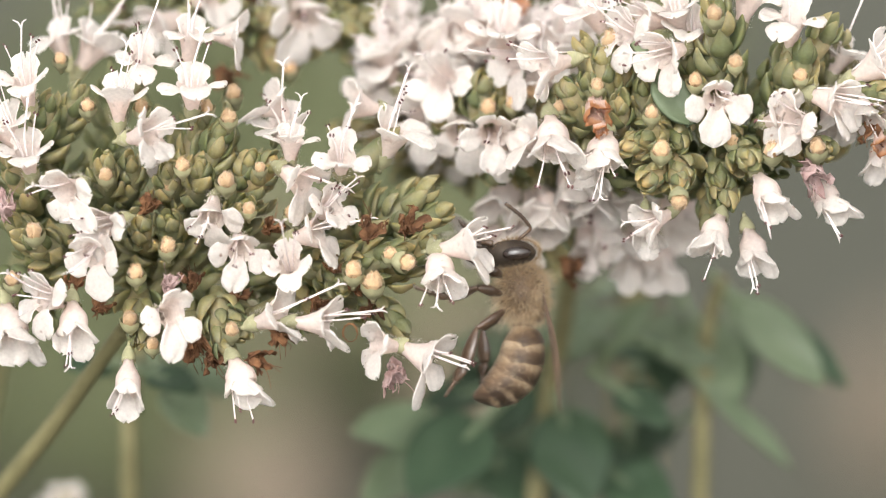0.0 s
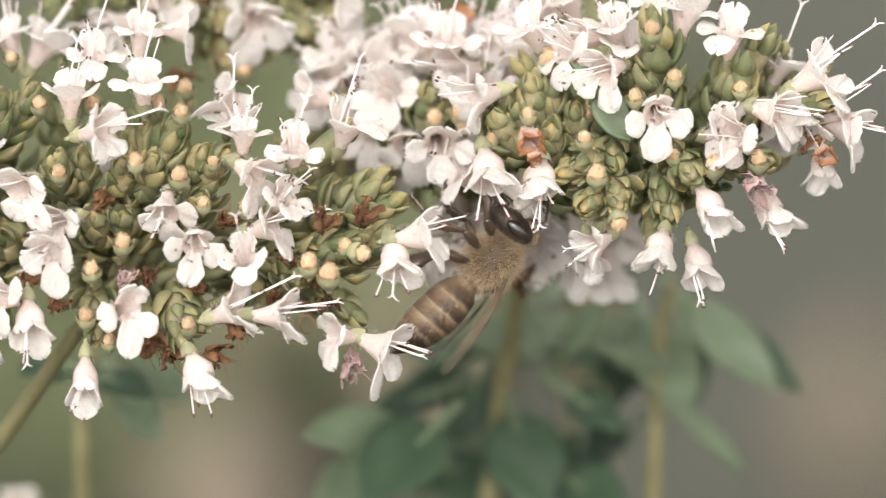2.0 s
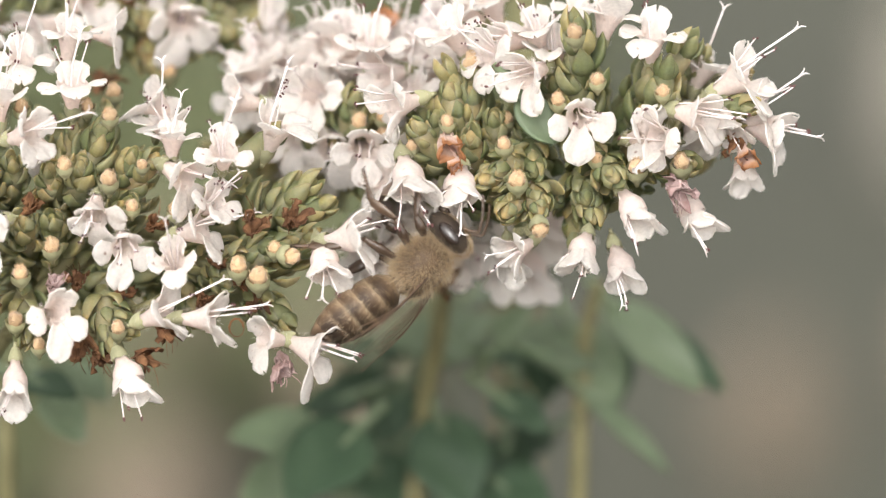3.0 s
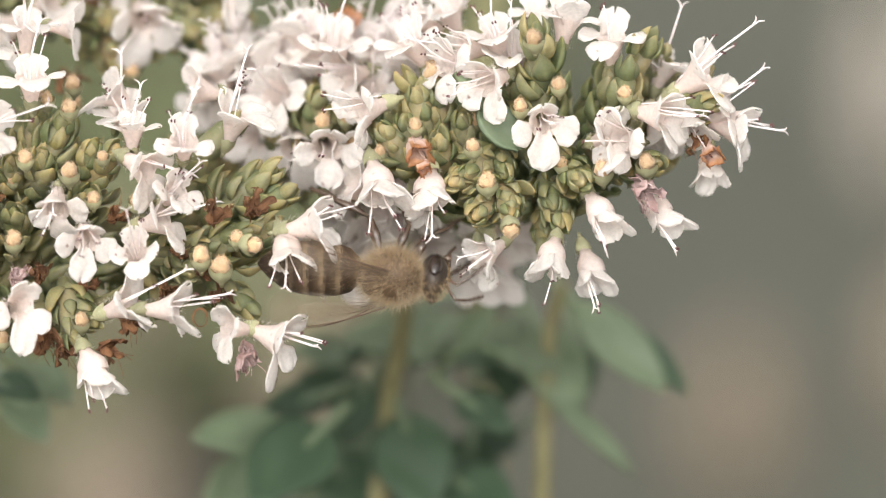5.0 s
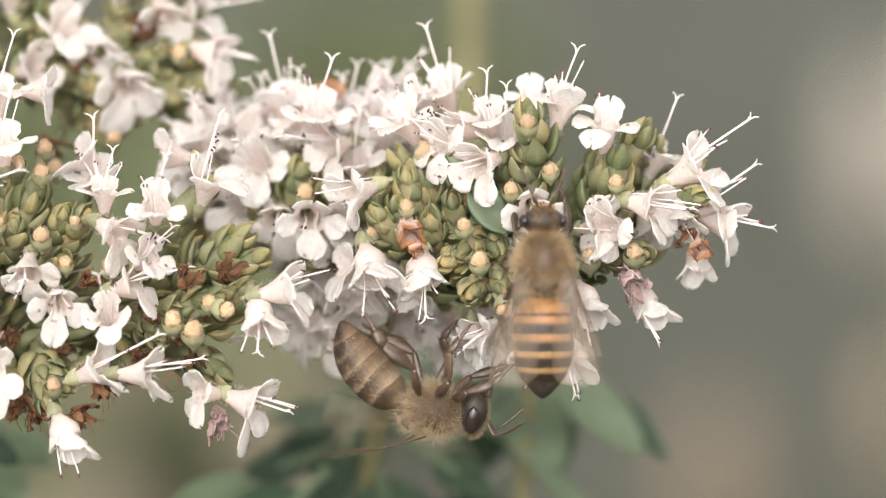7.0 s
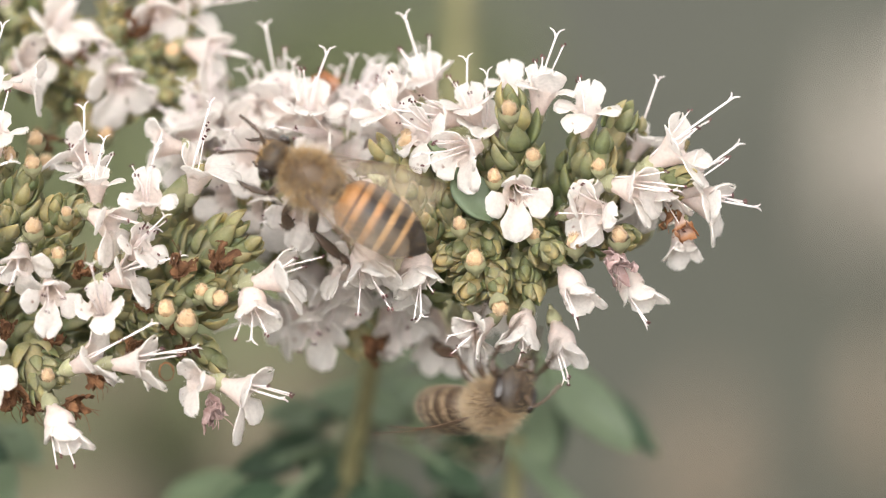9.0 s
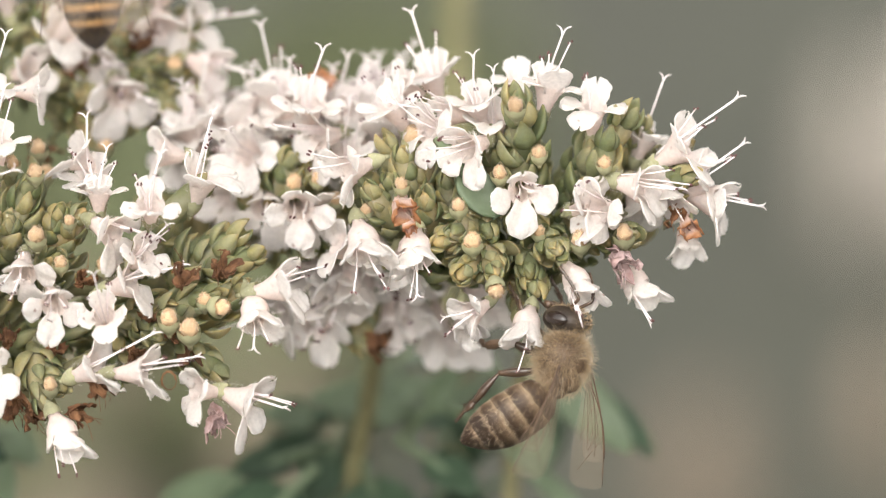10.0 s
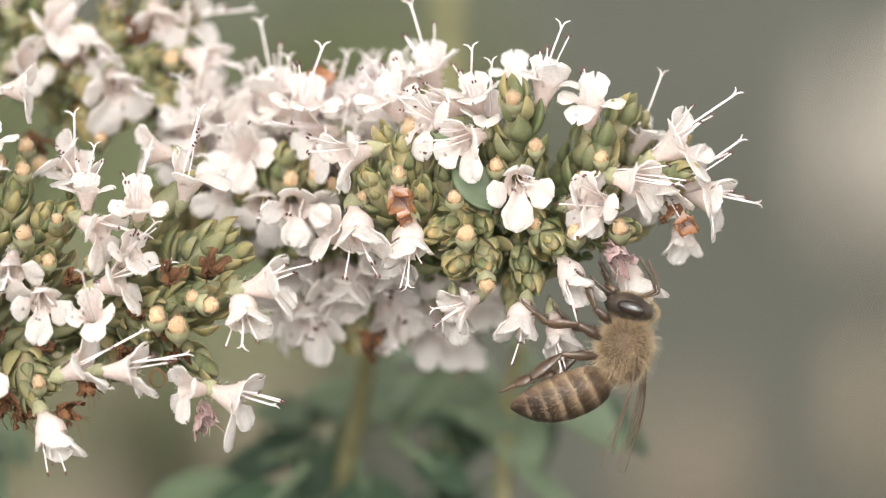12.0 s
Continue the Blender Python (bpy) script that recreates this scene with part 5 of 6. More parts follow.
flower(back_sprig, 2.23, 5.41, 11.8, 60, 45, 1, 0, 1)
flower(back_sprig, 3.79, 5.76, 11.4, 115, 30, 1.1, 0, 1)
flower(back_sprig, 4.87, 6.48, 13.2, 63, 55, 1.1, 0, 0)
flower(back_sprig, 3.43, 6.11, 12.2, 86, 10, 1.05, 0, 1)
flower(back_sprig, 3.84, 8.15, 13.8, 42, 30, 1.05)
flower(back_sprig, 1.28, 5.87, 11.7, 102, 10, 1.05, 0, 1)
flower(back_sprig, 3.68, 5.92, 11.4, 100, 20, 1.05, 0, 1)
flower(back_sprig, 5.50, 6.46, 11.4, 119, 30, 1.05, 0, 1)
flower(back_sprig, -6.45, 6.76, 10.3, 131, 55, 1.05, 0, 1)
flower(back_sprig, -2.00, 4.74, 12, 123, 45, 1.1, 0, 1)
flower(back_sprig, -0.70, 6.84, 9, 120, 10, 1, 0, 0)
flower(back_sprig, -6.64, 5.14, 9.3, 112, 30, 1, 0, 1)
flower(back_sprig, -6.81, 6.12, 9.5, 110, 10, 1.05, 0, 1)
flower(back_sprig, -2.42, 7.58, 10.6, 152, 55, 1)
flower(back_sprig, -2.65, 6.80, 11.4, 109, 45, 1, 0, 1)
flower(back_sprig, -0.31, 5.44, 11.1, 75, 55, 1, 0, 1)
flower(back_sprig, -3.81, 5.45, 9.9, 87, 45, 1.1, 0, 1)
flower(back_sprig, -1.75, 5.45, 10.4, 70, 20, 1, 0, 1)
flower(back_sprig, 1.70, 6.06, 12.5, 100, 45, 1.1)
flower(back_sprig, 1.24, 6.53, 10.2, 48, 55, 1, 0, 1)
flower(back_sprig, 1.56, 6.75, 12.1, 94, 45, 1, 0, 1)
flower(back_sprig, 1.68, 7.53, 12.1, 140, 45, 1.1, 0, 0)
flower(back_sprig, -0.71, 7.71, 9.5, 104, 45, 1.05)
flower(back_sprig, 2.46, 4.11, 11, 58, 20, 1.05, 0, 1)
flower(back_sprig, 1.04, 3.70, 11.6, 41, 20, 1, 0, 0)
flower(back_sprig, 2.50, -3.71, 7.2, -68, 45, 1.1, 0, 0)
flower(back_sprig, 3.36, -4.45, 7, -117, 20, 1.1, 180, 0, True)
flower(back_sprig, 3.48, -3.46, 7.6, -49, 45, 1.1)
flower(back_sprig, 6.02, -2.81, 8.5, -96, 20, 1.05, 180, 1, True)
flower(back_sprig, -5.41, 6.23, 12.4, 113, 55, 1)
flower(back_sprig, -5.81, 4.33, 12.4, 107, 55, 1.05, 0, 0)
flower(back_sprig, -5.08, 5.28, 10.9, 161, 30, 1.1, 0, 0)
flower(back_sprig, -6.95, 5.83, 13, 72, 10, 1.05, 0, 0)
flower(back_sprig, -5.82, 4.79, 12.8, 120, 55, 1, 0, 0)
flower(back_sprig, -6.04, 4.85, 12.9, 159, 20, 1.1)
flower(back_sprig, -7.61, 4.24, 13.5, 111, 55, 1)
flower(back_sprig, -6.55, 4.84, 11.6, 145, 55, 1.1, 0, 1)
flower(back_sprig, -5.58, 6.85, 11.2, 110, 30, 1.05)
flower(back_sprig, -5.79, 6.07, 13.1, 124, 55, 1.1, 0, 1)

# ---------- leafy shoots behind ----------
leafy_shoot = tagged(new("oregano_shoot"), "leafy oregano shoot with broad grey-green leaves", "plant", "leafy shoots")
leafy_shoot.matrix_basis = pose(0.00388, -0.00224, 0.44162, -15, 0, 0)
twig(leafy_shoot, "stem", [(3.5, 32, 2.1), (3.7, 51, -1.9), (2.5, 51, -8.1), (0.2, 39, -30.3), (-3.5, 110, -175.6), (-14.6, 200, -690.4)], 0.5, 0.8)
leaf(leafy_shoot, -3.57, -3.01, 28.6, 175, 60, 6.9, 3.7, False)
leaf(leafy_shoot, -1.39, -2.53, 25.7, -140, 55, 7.2, 5.4, True)
leaf(leafy_shoot, 3.79, -1.95, 30.0, -75, 65, 7.0, 5.5, True)
leaf(leafy_shoot, -1.35, -0.51, 31.5, -170, 50, 4.4, 2.6, True)
leaf(leafy_shoot, 6.47, 2.04, 32.9, 10, 40, 4.8, 3.0, True)
leaf(leafy_shoot, 6.06, 2.43, 32.2, 165, 55, 7.1, 3.4, False)
leaf(leafy_shoot, 7.43, -0.43, 28.6, -30, 50, 4.5, 2.7, True)
leaf(leafy_shoot, 1.64, 0.19, 32.9, -120, 50, 4.8, 3.4, True)
leaf(leafy_shoot, 1.53, -4.5, 36.0, -160, 60, 6.9, 5.5, False)
leaf(leafy_shoot, 3.93, 1.62, 35.8, 45, 50, 5.6, 3.0, False)
leaf(leafy_shoot, 0.93, 1.99, 35.8, 170, 55, 4.9, 2.6, False)
leaf(leafy_shoot, 6.73, -5.63, 30.0, -30, 50, 5.9, 4.4, True)
leaf(leafy_shoot, 3.96, 3.85, 37.2, -160, 30, 4.9, 2.6, True)
leaf(leafy_shoot, 8.53, 2.31, 38.6, -20, 60, 5.6, 3.5, False)
leaf(leafy_shoot, 10.86, 0.38, 40.0, 20, 55, 4.9, 3.1, False)
leaf(leafy_shoot, 1.74, -1.51, 40.0, 150, 60, 5.8, 3.4, True)
leaf(leafy_shoot, -1.33, -5.08, 34.3, -30, 60, 6.4, 4.1, True)
leaf(leafy_shoot, 8.47, -3.69, 37.2, -100, 60, 5.6, 4.5, True)
leaf(leafy_shoot, 11.61, -3.03, 40.0, -160, 50, 5.3, 3.1, True)
leaf(leafy_shoot, -5.06, -5.01, 32.9, -150, 60, 5.6, 3.4, False)
leaf(leafy_shoot, 5.59, 5.30, 41.5, 30, 30, 4.6, 2.3, False)
leaf(right_sprig, -3.2, 4.1, -0.6, -55, 70, 3.4, 2.2, False, 15)
leaf(leafy_shoot, 3.05, -4.2, 37.0, 175, 60, 7.1, 5.0, False)
leaf(leafy_shoot, 7.43, 2.50, 28.6, 60, 50, 4.1, 2.2, False)
leaf(leafy_shoot, 9.99, 2.31, 28.6, -10, 50, 4.5, 2.2, False)
leafy_shoot_far = tagged(new("oregano_shoot"), "slender oregano shoot with narrow grey-green leaves", "plant", "leafy shoots")
leafy_shoot_far.matrix_basis = pose(0.00388, -0.00224, 0.44162, -15, 0, 0)
twig(leafy_shoot_far, "stem", [(14.3, 30, 6.9), (13.3, 31, 2.5), (13.0, 32, -7.2), (12.7, 39, -30.3), (14.8, 110, -175.6), (13.7, 210, -704.3)], 0.45, 0.8)
leaf(leafy_shoot_far, 15.21, 5.42, 30.0, -42, 60, 7.9, 3.5, False, 15)
leaf(leafy_shoot_far, 18.07, 3.88, 34.3, -38, 50, 6.4, 2.3, True, 10)
leaf(leafy_shoot_far, 13.36, -0.47, 30.0, -38, 35, 7.4, 1.8, False, 10)
leaf(leafy_shoot_far, 13.19, 2.40, 33.7, 165, 60, 5.5, 3.4, False)
leaf(leafy_shoot_far, 12.81, 3.89, 33.7, -60, 60, 6.3, 4.1, False)
leaf(leafy_shoot_far, 11.42, 3.86, 35.8, -100, 55, 5.6, 3.4, True)
leaf(leafy_shoot_far, 13.75, 2.34, 37.2, -170, 40, 4.5, 2.6, True)
leaf(leafy_shoot_far, 15.25, 3.09, 37.2, -90, 50, 5.6, 3.4, True)
leafy_stem = tagged(new("oregano_shoot"), "thin olive oregano stem with dark leaves", "plant", "leafy shoots")
leafy_stem.matrix_basis = pose(0.00388, -0.00224, 0.44162, -15, 0, 0)
twig(leafy_stem, "stem", [(-23.5, 30, 2.4), (-24.3, 31, -0.9), (-24.5, 33, -8.4), (-25.6, 45, -32.1), (-30.0, 100, -172.5), (-42.8, 210, -706.1)], 0.42, 0.8)
leaf(leafy_stem, -22.68, 0.82, 21.4, -10, 40, 4.0, 2.5, True)
leaf(leafy_stem, -21.39, 0.02, 24.3, -50, 50, 4.4, 3.0, False)
leaf(leafy_stem, -25.02, 1.11, 24.3, 170, 40, 3.3, 2.1, True)
leaf(leafy_stem, -20.53, 1.37, 28.6, -30, 50, 4.1, 2.7, False)
twig(leafy_stem, "stem", [(12.1, 90, 41.7), (12.0, 92, 28.7), (11.9, 95, 6.9), (12.0, 110, -34.4), (12.6, 150, -189.2), (12.6, 250, -754.9)], 0.9, 1.1)

twig(leafy_stem, "branch", [(-24.5, 33, -8.4), (-27.0, 36, -9.0), (-29.2, 38, -8.8)], 0.35, 0.22)
flower(leafy_stem, -29.5, -7.9, 38, 70, 30, 0.75, 0, 1)
flower(leafy_stem, -28.6, -8.1, 38, 110, 20, 0.7, 0, 0)
spikelet(leafy_stem, -29.0, -8.7, 38, 80, 30, 0.9, 8)

# a dry curled thread that hangs from the sprig
thread = Shape()
thread.tube([Vector((7.4 + (0.38 + 0.1 * k / 16) * math.cos(k * 0.62), -2.2, -6.3 + (0.5 + 0.1 * k / 16) * math.sin(k * 0.62))) * MM for k in range(17)], [0.035 * MM] * 17, 6)
piece("thread", thread.mesh("thread", WITHER), left_sprig, None, "dry brown curled thread")

# ---------- bees ----------
dark = Bee("brown-grey honeybee with pale hair bands, tan furry thorax", [BAND_BROWN] * 4 + [BAND_TIP] * 2, FUR_TAN, 14, 0.97, 1.0)
amber = Bee("amber honeybee with orange and black banded abdomen", [BAND_GOLD, BAND_AMBER, BAND_AMBER, BAND_PALE, BAND_PALE, BAND_BLACK], FUR_GOLD, 15, 0.95, 0.35)

# ---------- what moves ----------
def motions():
    walk(left_sprig, [
        (0, pose(-0.012855, 0.000355, 0.451326, -15.000, 0.000, -0.000)),
        (0.5, pose(-0.013007, 0.000415, 0.451549, -15.000, 0.172, -0.046)),
        (1, pose(-0.013040, 0.000449, 0.451677, -15.003, -1.149, 0.308)),
        (1.5, pose(-0.012706, 0.000516, 0.451928, -15.001, -0.758, 0.203)),
        (2, pose(-0.012787, 0.000503, 0.451878, -15.003, -1.175, 0.315)),
        (2.5, pose(-0.012449, 0.000474, 0.451772, -15.001, -0.764, 0.205)),
        (3, pose(-0.012515, 0.000461, 0.451722, -15.005, -1.409, 0.378)),
        (5, pose(-0.012627, 0.000590, 0.452204, -15.014, -2.462, 0.660)),
        (5.5, pose(-0.012511, 0.000591, 0.452209, -15.010, -2.024, 0.543)),
        (6, pose(-0.012667, 0.000579, 0.452161, -15.010, -2.064, 0.553)),
        (6.5, pose(-0.012919, 0.000612, 0.452284, -15.015, -2.537, 0.680)),
        (7, pose(-0.013038, 0.000591, 0.452208, -15.014, -2.474, 0.663)),
        (9, pose(-0.012903, 0.000681, 0.452541, -15.025, -3.249, 0.872)),
        (9.5, pose(-0.013103, 0.000660, 0.452464, -15.031, -3.652, 0.980)),
        (10, pose(-0.012600, 0.000554, 0.452070, -15.023, -3.163, 0.848)),
        (10.5, pose(-0.012506, 0.000499, 0.451865, -15.017, -2.708, 0.726)),
        (11, pose(-0.012320, 0.000542, 0.452022, -15.026, -3.361, 0.902)),
        (11.5, pose(-0.012664, 0.000538, 0.452009, -15.026, -3.315, 0.889)),
        (12, pose(-0.012840, 0.000552, 0.452060, -15.027, -3.419, 0.917)),
    ])
    walk(right_sprig, [
        (0, pose(0.015935, 0.001568, 0.455853, -15.000, -0.000, 0.000)),
        (0.5, pose(0.015810, 0.001605, 0.455990, -15.000, -0.194, 0.052)),
        (1, pose(0.015477, 0.001468, 0.455481, -15.002, -1.011, 0.271)),
        (1.5, pose(0.015186, 0.001437, 0.455363, -15.003, -1.119, 0.300)),
        (2, pose(0.015268, 0.001407, 0.455252, -15.006, -1.667, 0.447)),
        (2.5, pose(0.015433, 0.001378, 0.455146, -15.007, -1.747, 0.468)),
        (3, pose(0.015149, 0.001369, 0.455110, -15.007, -1.749, 0.469)),
        (5, pose(0.015253, 0.001303, 0.454862, -15.046, -4.408, 1.183)),
        (5.5, pose(0.015300, 0.001334, 0.454980, -15.037, -3.953, 1.061)),
        (6, pose(0.015455, 0.001397, 0.455217, -15.013, -2.346, 0.629)),
        (6.5, pose(0.015600, 0.001374, 0.455130, -15.013, -2.353, 0.631)),
        (7, pose(0.015738, 0.000998, 0.453726, -15.006, -1.603, 0.430)),
        (9, pose(0.015428, 0.001160, 0.454331, -15.024, -3.219, 0.864)),
        (9.5, pose(0.015931, 0.001118, 0.454175, -15.032, -3.703, 0.994)),
        (10, pose(0.015865, 0.001218, 0.454546, -15.017, -2.670, 0.716)),
        (10.5, pose(0.015998, 0.001286, 0.454799, -15.017, -2.719, 0.729)),
        (11, pose(0.016080, 0.001342, 0.455009, -15.004, -1.345, 0.361)),
        (11.5, pose(0.015917, 0.001287, 0.454806, -15.003, -1.126, 0.302)),
        (12, pose(0.016065, 0.001294, 0.454832, -15.008, -1.837, 0.492)),
    ])
    walk(middle_sprig, [
        (0, pose(0.011583, 0.001568, 0.455853, -15.000, -0.000, 0.000)),
        (0.5, pose(0.011417, 0.001601, 0.455978, -15.000, 0.144, -0.039)),
        (1, pose(0.010751, 0.001312, 0.454898, -15.004, -1.303, 0.349)),
        (1.5, pose(0.010439, 0.001288, 0.454808, -15.015, -2.493, 0.668)),
        (2, pose(0.010546, 0.001245, 0.454648, -15.041, -4.205, 1.129)),
        (2.5, pose(0.010677, 0.001214, 0.454531, -15.057, -4.918, 1.321)),
        (3, pose(0.010268, 0.001160, 0.454332, -15.066, -5.315, 1.428)),
        (5, pose(0.010622, 0.001142, 0.454262, -15.110, -6.852, 1.845)),
        (5.5, pose(0.010715, 0.001124, 0.454195, -15.134, -7.545, 2.034)),
        (6, pose(0.010834, 0.001196, 0.454464, -15.163, -8.304, 2.241)),
        (6.5, pose(0.011044, 0.001122, 0.454188, -15.163, -8.304, 2.241)),
        (7, pose(0.011394, 0.000914, 0.453411, -15.163, -8.304, 2.241)),
        (9.5, pose(0.011691, 0.000890, 0.453324, -15.157, -8.157, 2.201)),
        (10, pose(0.011695, 0.001181, 0.454408, -15.098, -6.449, 1.736)),
        (10.5, pose(0.011747, 0.001240, 0.454628, -15.066, -5.313, 1.428)),
        (11, pose(0.011899, 0.001334, 0.454980, -15.042, -4.222, 1.133)),
        (11.5, pose(0.011708, 0.001268, 0.454732, -15.035, -3.875, 1.040)),
        (12, pose(0.011798, 0.001277, 0.454766, -15.021, -3.003, 0.805)),
    ])
    walk(back_sprig, [
        (0, pose(0.003214, 0.001568, 0.455853, -15.000, 0.000, -0.000)),
        (0.5, pose(0.003160, 0.001598, 0.455966, -15.000, 0.109, -0.029)),
        (1, pose(0.003032, 0.001520, 0.455673, -15.000, -0.247, 0.066)),
        (1.5, pose(0.002887, 0.001515, 0.455657, -15.001, -0.593, 0.159)),
        (2, pose(0.002843, 0.001470, 0.455489, -15.002, -0.826, 0.221)),
        (2.5, pose(0.002998, 0.001459, 0.455446, -15.001, -0.707, 0.190)),
        (3, pose(0.002824, 0.001436, 0.455362, -15.002, -0.926, 0.248)),
        (5, pose(0.002797, 0.001448, 0.455406, -15.002, -0.960, 0.257)),
        (5.5, pose(0.002877, 0.001472, 0.455494, -15.002, -0.881, 0.236)),
        (6, pose(0.002856, 0.001477, 0.455514, -15.001, -0.629, 0.168)),
        (6.5, pose(0.002928, 0.001486, 0.455547, -15.001, -0.629, 0.168)),
        (7, pose(0.002981, 0.001350, 0.455041, -15.001, -0.629, 0.168)),
        (9, pose(0.002858, 0.001419, 0.455296, -15.005, 1.402, -0.376)),
        (9.5, pose(0.002950, 0.001401, 0.455231, -15.000, 0.403, -0.108)),
        (10, pose(0.003023, 0.001461, 0.455452, -15.000, 0.092, -0.025)),
        (10.5, pose(0.003055, 0.001486, 0.455549, -15.000, 0.013, -0.004)),
        (11, pose(0.003209, 0.001521, 0.455677, -15.000, 0.242, -0.065)),
        (11.5, pose(0.003139, 0.001487, 0.455550, -15.002, 0.993, -0.266)),
        (12, pose(0.003254, 0.001472, 0.455496, -15.003, 1.079, -0.289)),
    ])
    walk(upper_sprig, [
        (0, pose(-0.010177, 0.003301, 0.462320, -15.000, -0.000, 0.000)),
        (0.5, pose(-0.010296, 0.003336, 0.462451, -15.000, 0.193, -0.052)),
        (1, pose(-0.010259, 0.003342, 0.462472, -15.000, 0.139, -0.037)),
        (1.5, pose(-0.010277, 0.003396, 0.462676, -15.000, 0.098, -0.026)),
        (2, pose(-0.010146, 0.003338, 0.462458, -15.000, -0.069, 0.018)),
        (2.5, pose(-0.010021, 0.003327, 0.462417, -15.000, -0.454, 0.122)),
        (3, pose(-0.010156, 0.003327, 0.462417, -15.001, -0.738, 0.198)),
        (5, pose(-0.010176, 0.003347, 0.462492, -15.001, -0.561, 0.150)),
        (5.5, pose(-0.010135, 0.003378, 0.462606, -15.001, -0.568, 0.152)),
        (6, pose(-0.010139, 0.003360, 0.462540, -15.001, -0.708, 0.190)),
        (6.5, pose(-0.010066, 0.003363, 0.462551, -15.001, -0.680, 0.182)),
        (7, pose(-0.009986, 0.003329, 0.462424, -15.000, -0.264, 0.071)),
        (9, pose(-0.009868, 0.003350, 0.462502, -15.002, 0.897, -0.240)),
        (9.5, pose(-0.009510, 0.003288, 0.462271, -15.010, 2.040, -0.547)),
        (10, pose(-0.009697, 0.003171, 0.461835, -15.012, 2.247, -0.602)),
        (10.5, pose(-0.009632, 0.003229, 0.462050, -15.017, 2.679, -0.718)),
        (11, pose(-0.009408, 0.003296, 0.462303, -15.020, 2.933, -0.787)),
        (11.5, pose(-0.009479, 0.003341, 0.462468, -15.024, 3.218, -0.863)),
        (12, pose(-0.009480, 0.003255, 0.462150, -15.027, 3.368, -0.903)),
    ])
    walk(dark.thing, [
        (0, pose(0.004720, -0.000685, 0.447445, 71.982, -74.207, 108.677)),
        (0.2, pose(0.005472, -0.000503, 0.448130, 50.000, -70.237, 131.705)),
        (0.4, pose(0.005219, -0.000130, 0.449526, 76.981, -74.182, 108.647)),
        (0.6, pose(0.005458, 0.000105, 0.450409, 125.377, -73.030, 61.522)),
        (0.8, pose(0.006041, 0.000874, 0.449420, 154.395, -63.594, 32.615)),
        (1, pose(0.006338, 0.000937, 0.449662, 161.452, -59.409, 26.862)),
        (1.2, pose(0.007099, -0.000057, 0.449840, 175.744, -38.415, 12.127)),
        (1.5, pose(0.007678, -0.001216, 0.449414, 178.165, -27.021, 7.635)),
        (1.6, pose(0.006901, -0.001271, 0.449222, 178.574, -24.164, 6.618)),
        (1.8, pose(0.005752, 0.000811, 0.449284, 169.277, -43.190, 14.112)),
        (2, pose(0.005700, 0.000804, 0.449287, 165.382, -47.872, 16.624)),
        (2.2, pose(0.006314, -0.000406, 0.448698, 168.563, -24.293, 6.142)),
        (2.5, pose(0.006728, -0.000587, 0.448085, 169.305, -17.652, 3.745)),
        (2.8, pose(0.004955, -0.001516, 0.448340, 158.555, -24.425, 5.652)),
        (3, pose(0.005948, -0.002156, 0.449896, 145.703, -38.743, 10.931)),
        (3.2, pose(0.005097, -0.002048, 0.450217, 137.300, -48.097, 15.822)),
        (4, pose(0.005490, -0.000286, 0.449070, 127.817, -29.295, 6.963)),
        (4.8, pose(0.005955, -0.003012, 0.450517, 119.540, -14.934, 2.266)),
        (5, pose(0.006355, -0.002311, 0.449301, 115.009, 5.334, -3.279)),
        (5.2, pose(0.006717, -0.002379, 0.449077, 114.660, 14.016, -5.686)),
        (5.5, pose(0.007831, -0.003315, 0.449571, 117.112, -6.284, -0.266)),
        (5.8, pose(0.007370, -0.002216, 0.449700, 120.398, -5.337, -0.598)),
        (6, pose(0.007223, -0.002158, 0.449855, 119.706, -19.854, 3.285)),
        (6.2, pose(0.007304, -0.002420, 0.448823, 120.686, -0.511, -1.906)),
        (6.5, pose(0.008756, -0.002813, 0.447446, 140.575, 9.174, -4.408)),
        (6.8, pose(0.009879, -0.002132, 0.446203, 177.792, -0.521, -1.946)),
        (7, pose(0.009941, -0.002409, 0.445105, -176.304, 7.230, -3.928)),
        (7.2, pose(0.010430, -0.002390, 0.445254, -176.255, -5.374, -0.738)),
        (8, pose(0.011054, -0.002415, 0.445255, 163.620, -29.526, 6.097)),
        (8.8, pose(0.011610, -0.002045, 0.446809, 158.690, -60.936, 2.809)),
        (9, pose(0.014068, -0.002532, 0.445263, 152.996, -26.181, -56.992)),
        (9.2, pose(0.016925, -0.003371, 0.446458, 133.389, -37.461, -10.369)),
        (9.5, pose(0.019054, -0.003165, 0.447591, 123.241, -48.476, 14.447)),
        (9.8, pose(0.018677, -0.003023, 0.448101, 92.513, -69.850, 41.463)),
        (10, pose(0.018259, -0.003005, 0.448117, 83.016, -71.837, 48.324)),
        (10.5, pose(0.018628, -0.002941, 0.448444, 93.089, -68.400, 37.596)),
        (10.8, pose(0.020052, -0.003191, 0.447688, 138.237, -31.467, 6.672)),
        (11, pose(0.020891, -0.003082, 0.448258, 147.007, -37.196, 8.836)),
        (11.2, pose(0.021496, -0.003253, 0.447684, 150.007, -37.198, 8.829)),
        (11.5, pose(0.021721, -0.003157, 0.448106, 140.660, -57.605, 21.292)),
        (12, pose(0.022372, -0.003018, 0.448774, 125.691, -67.660, 35.799)),
    ])
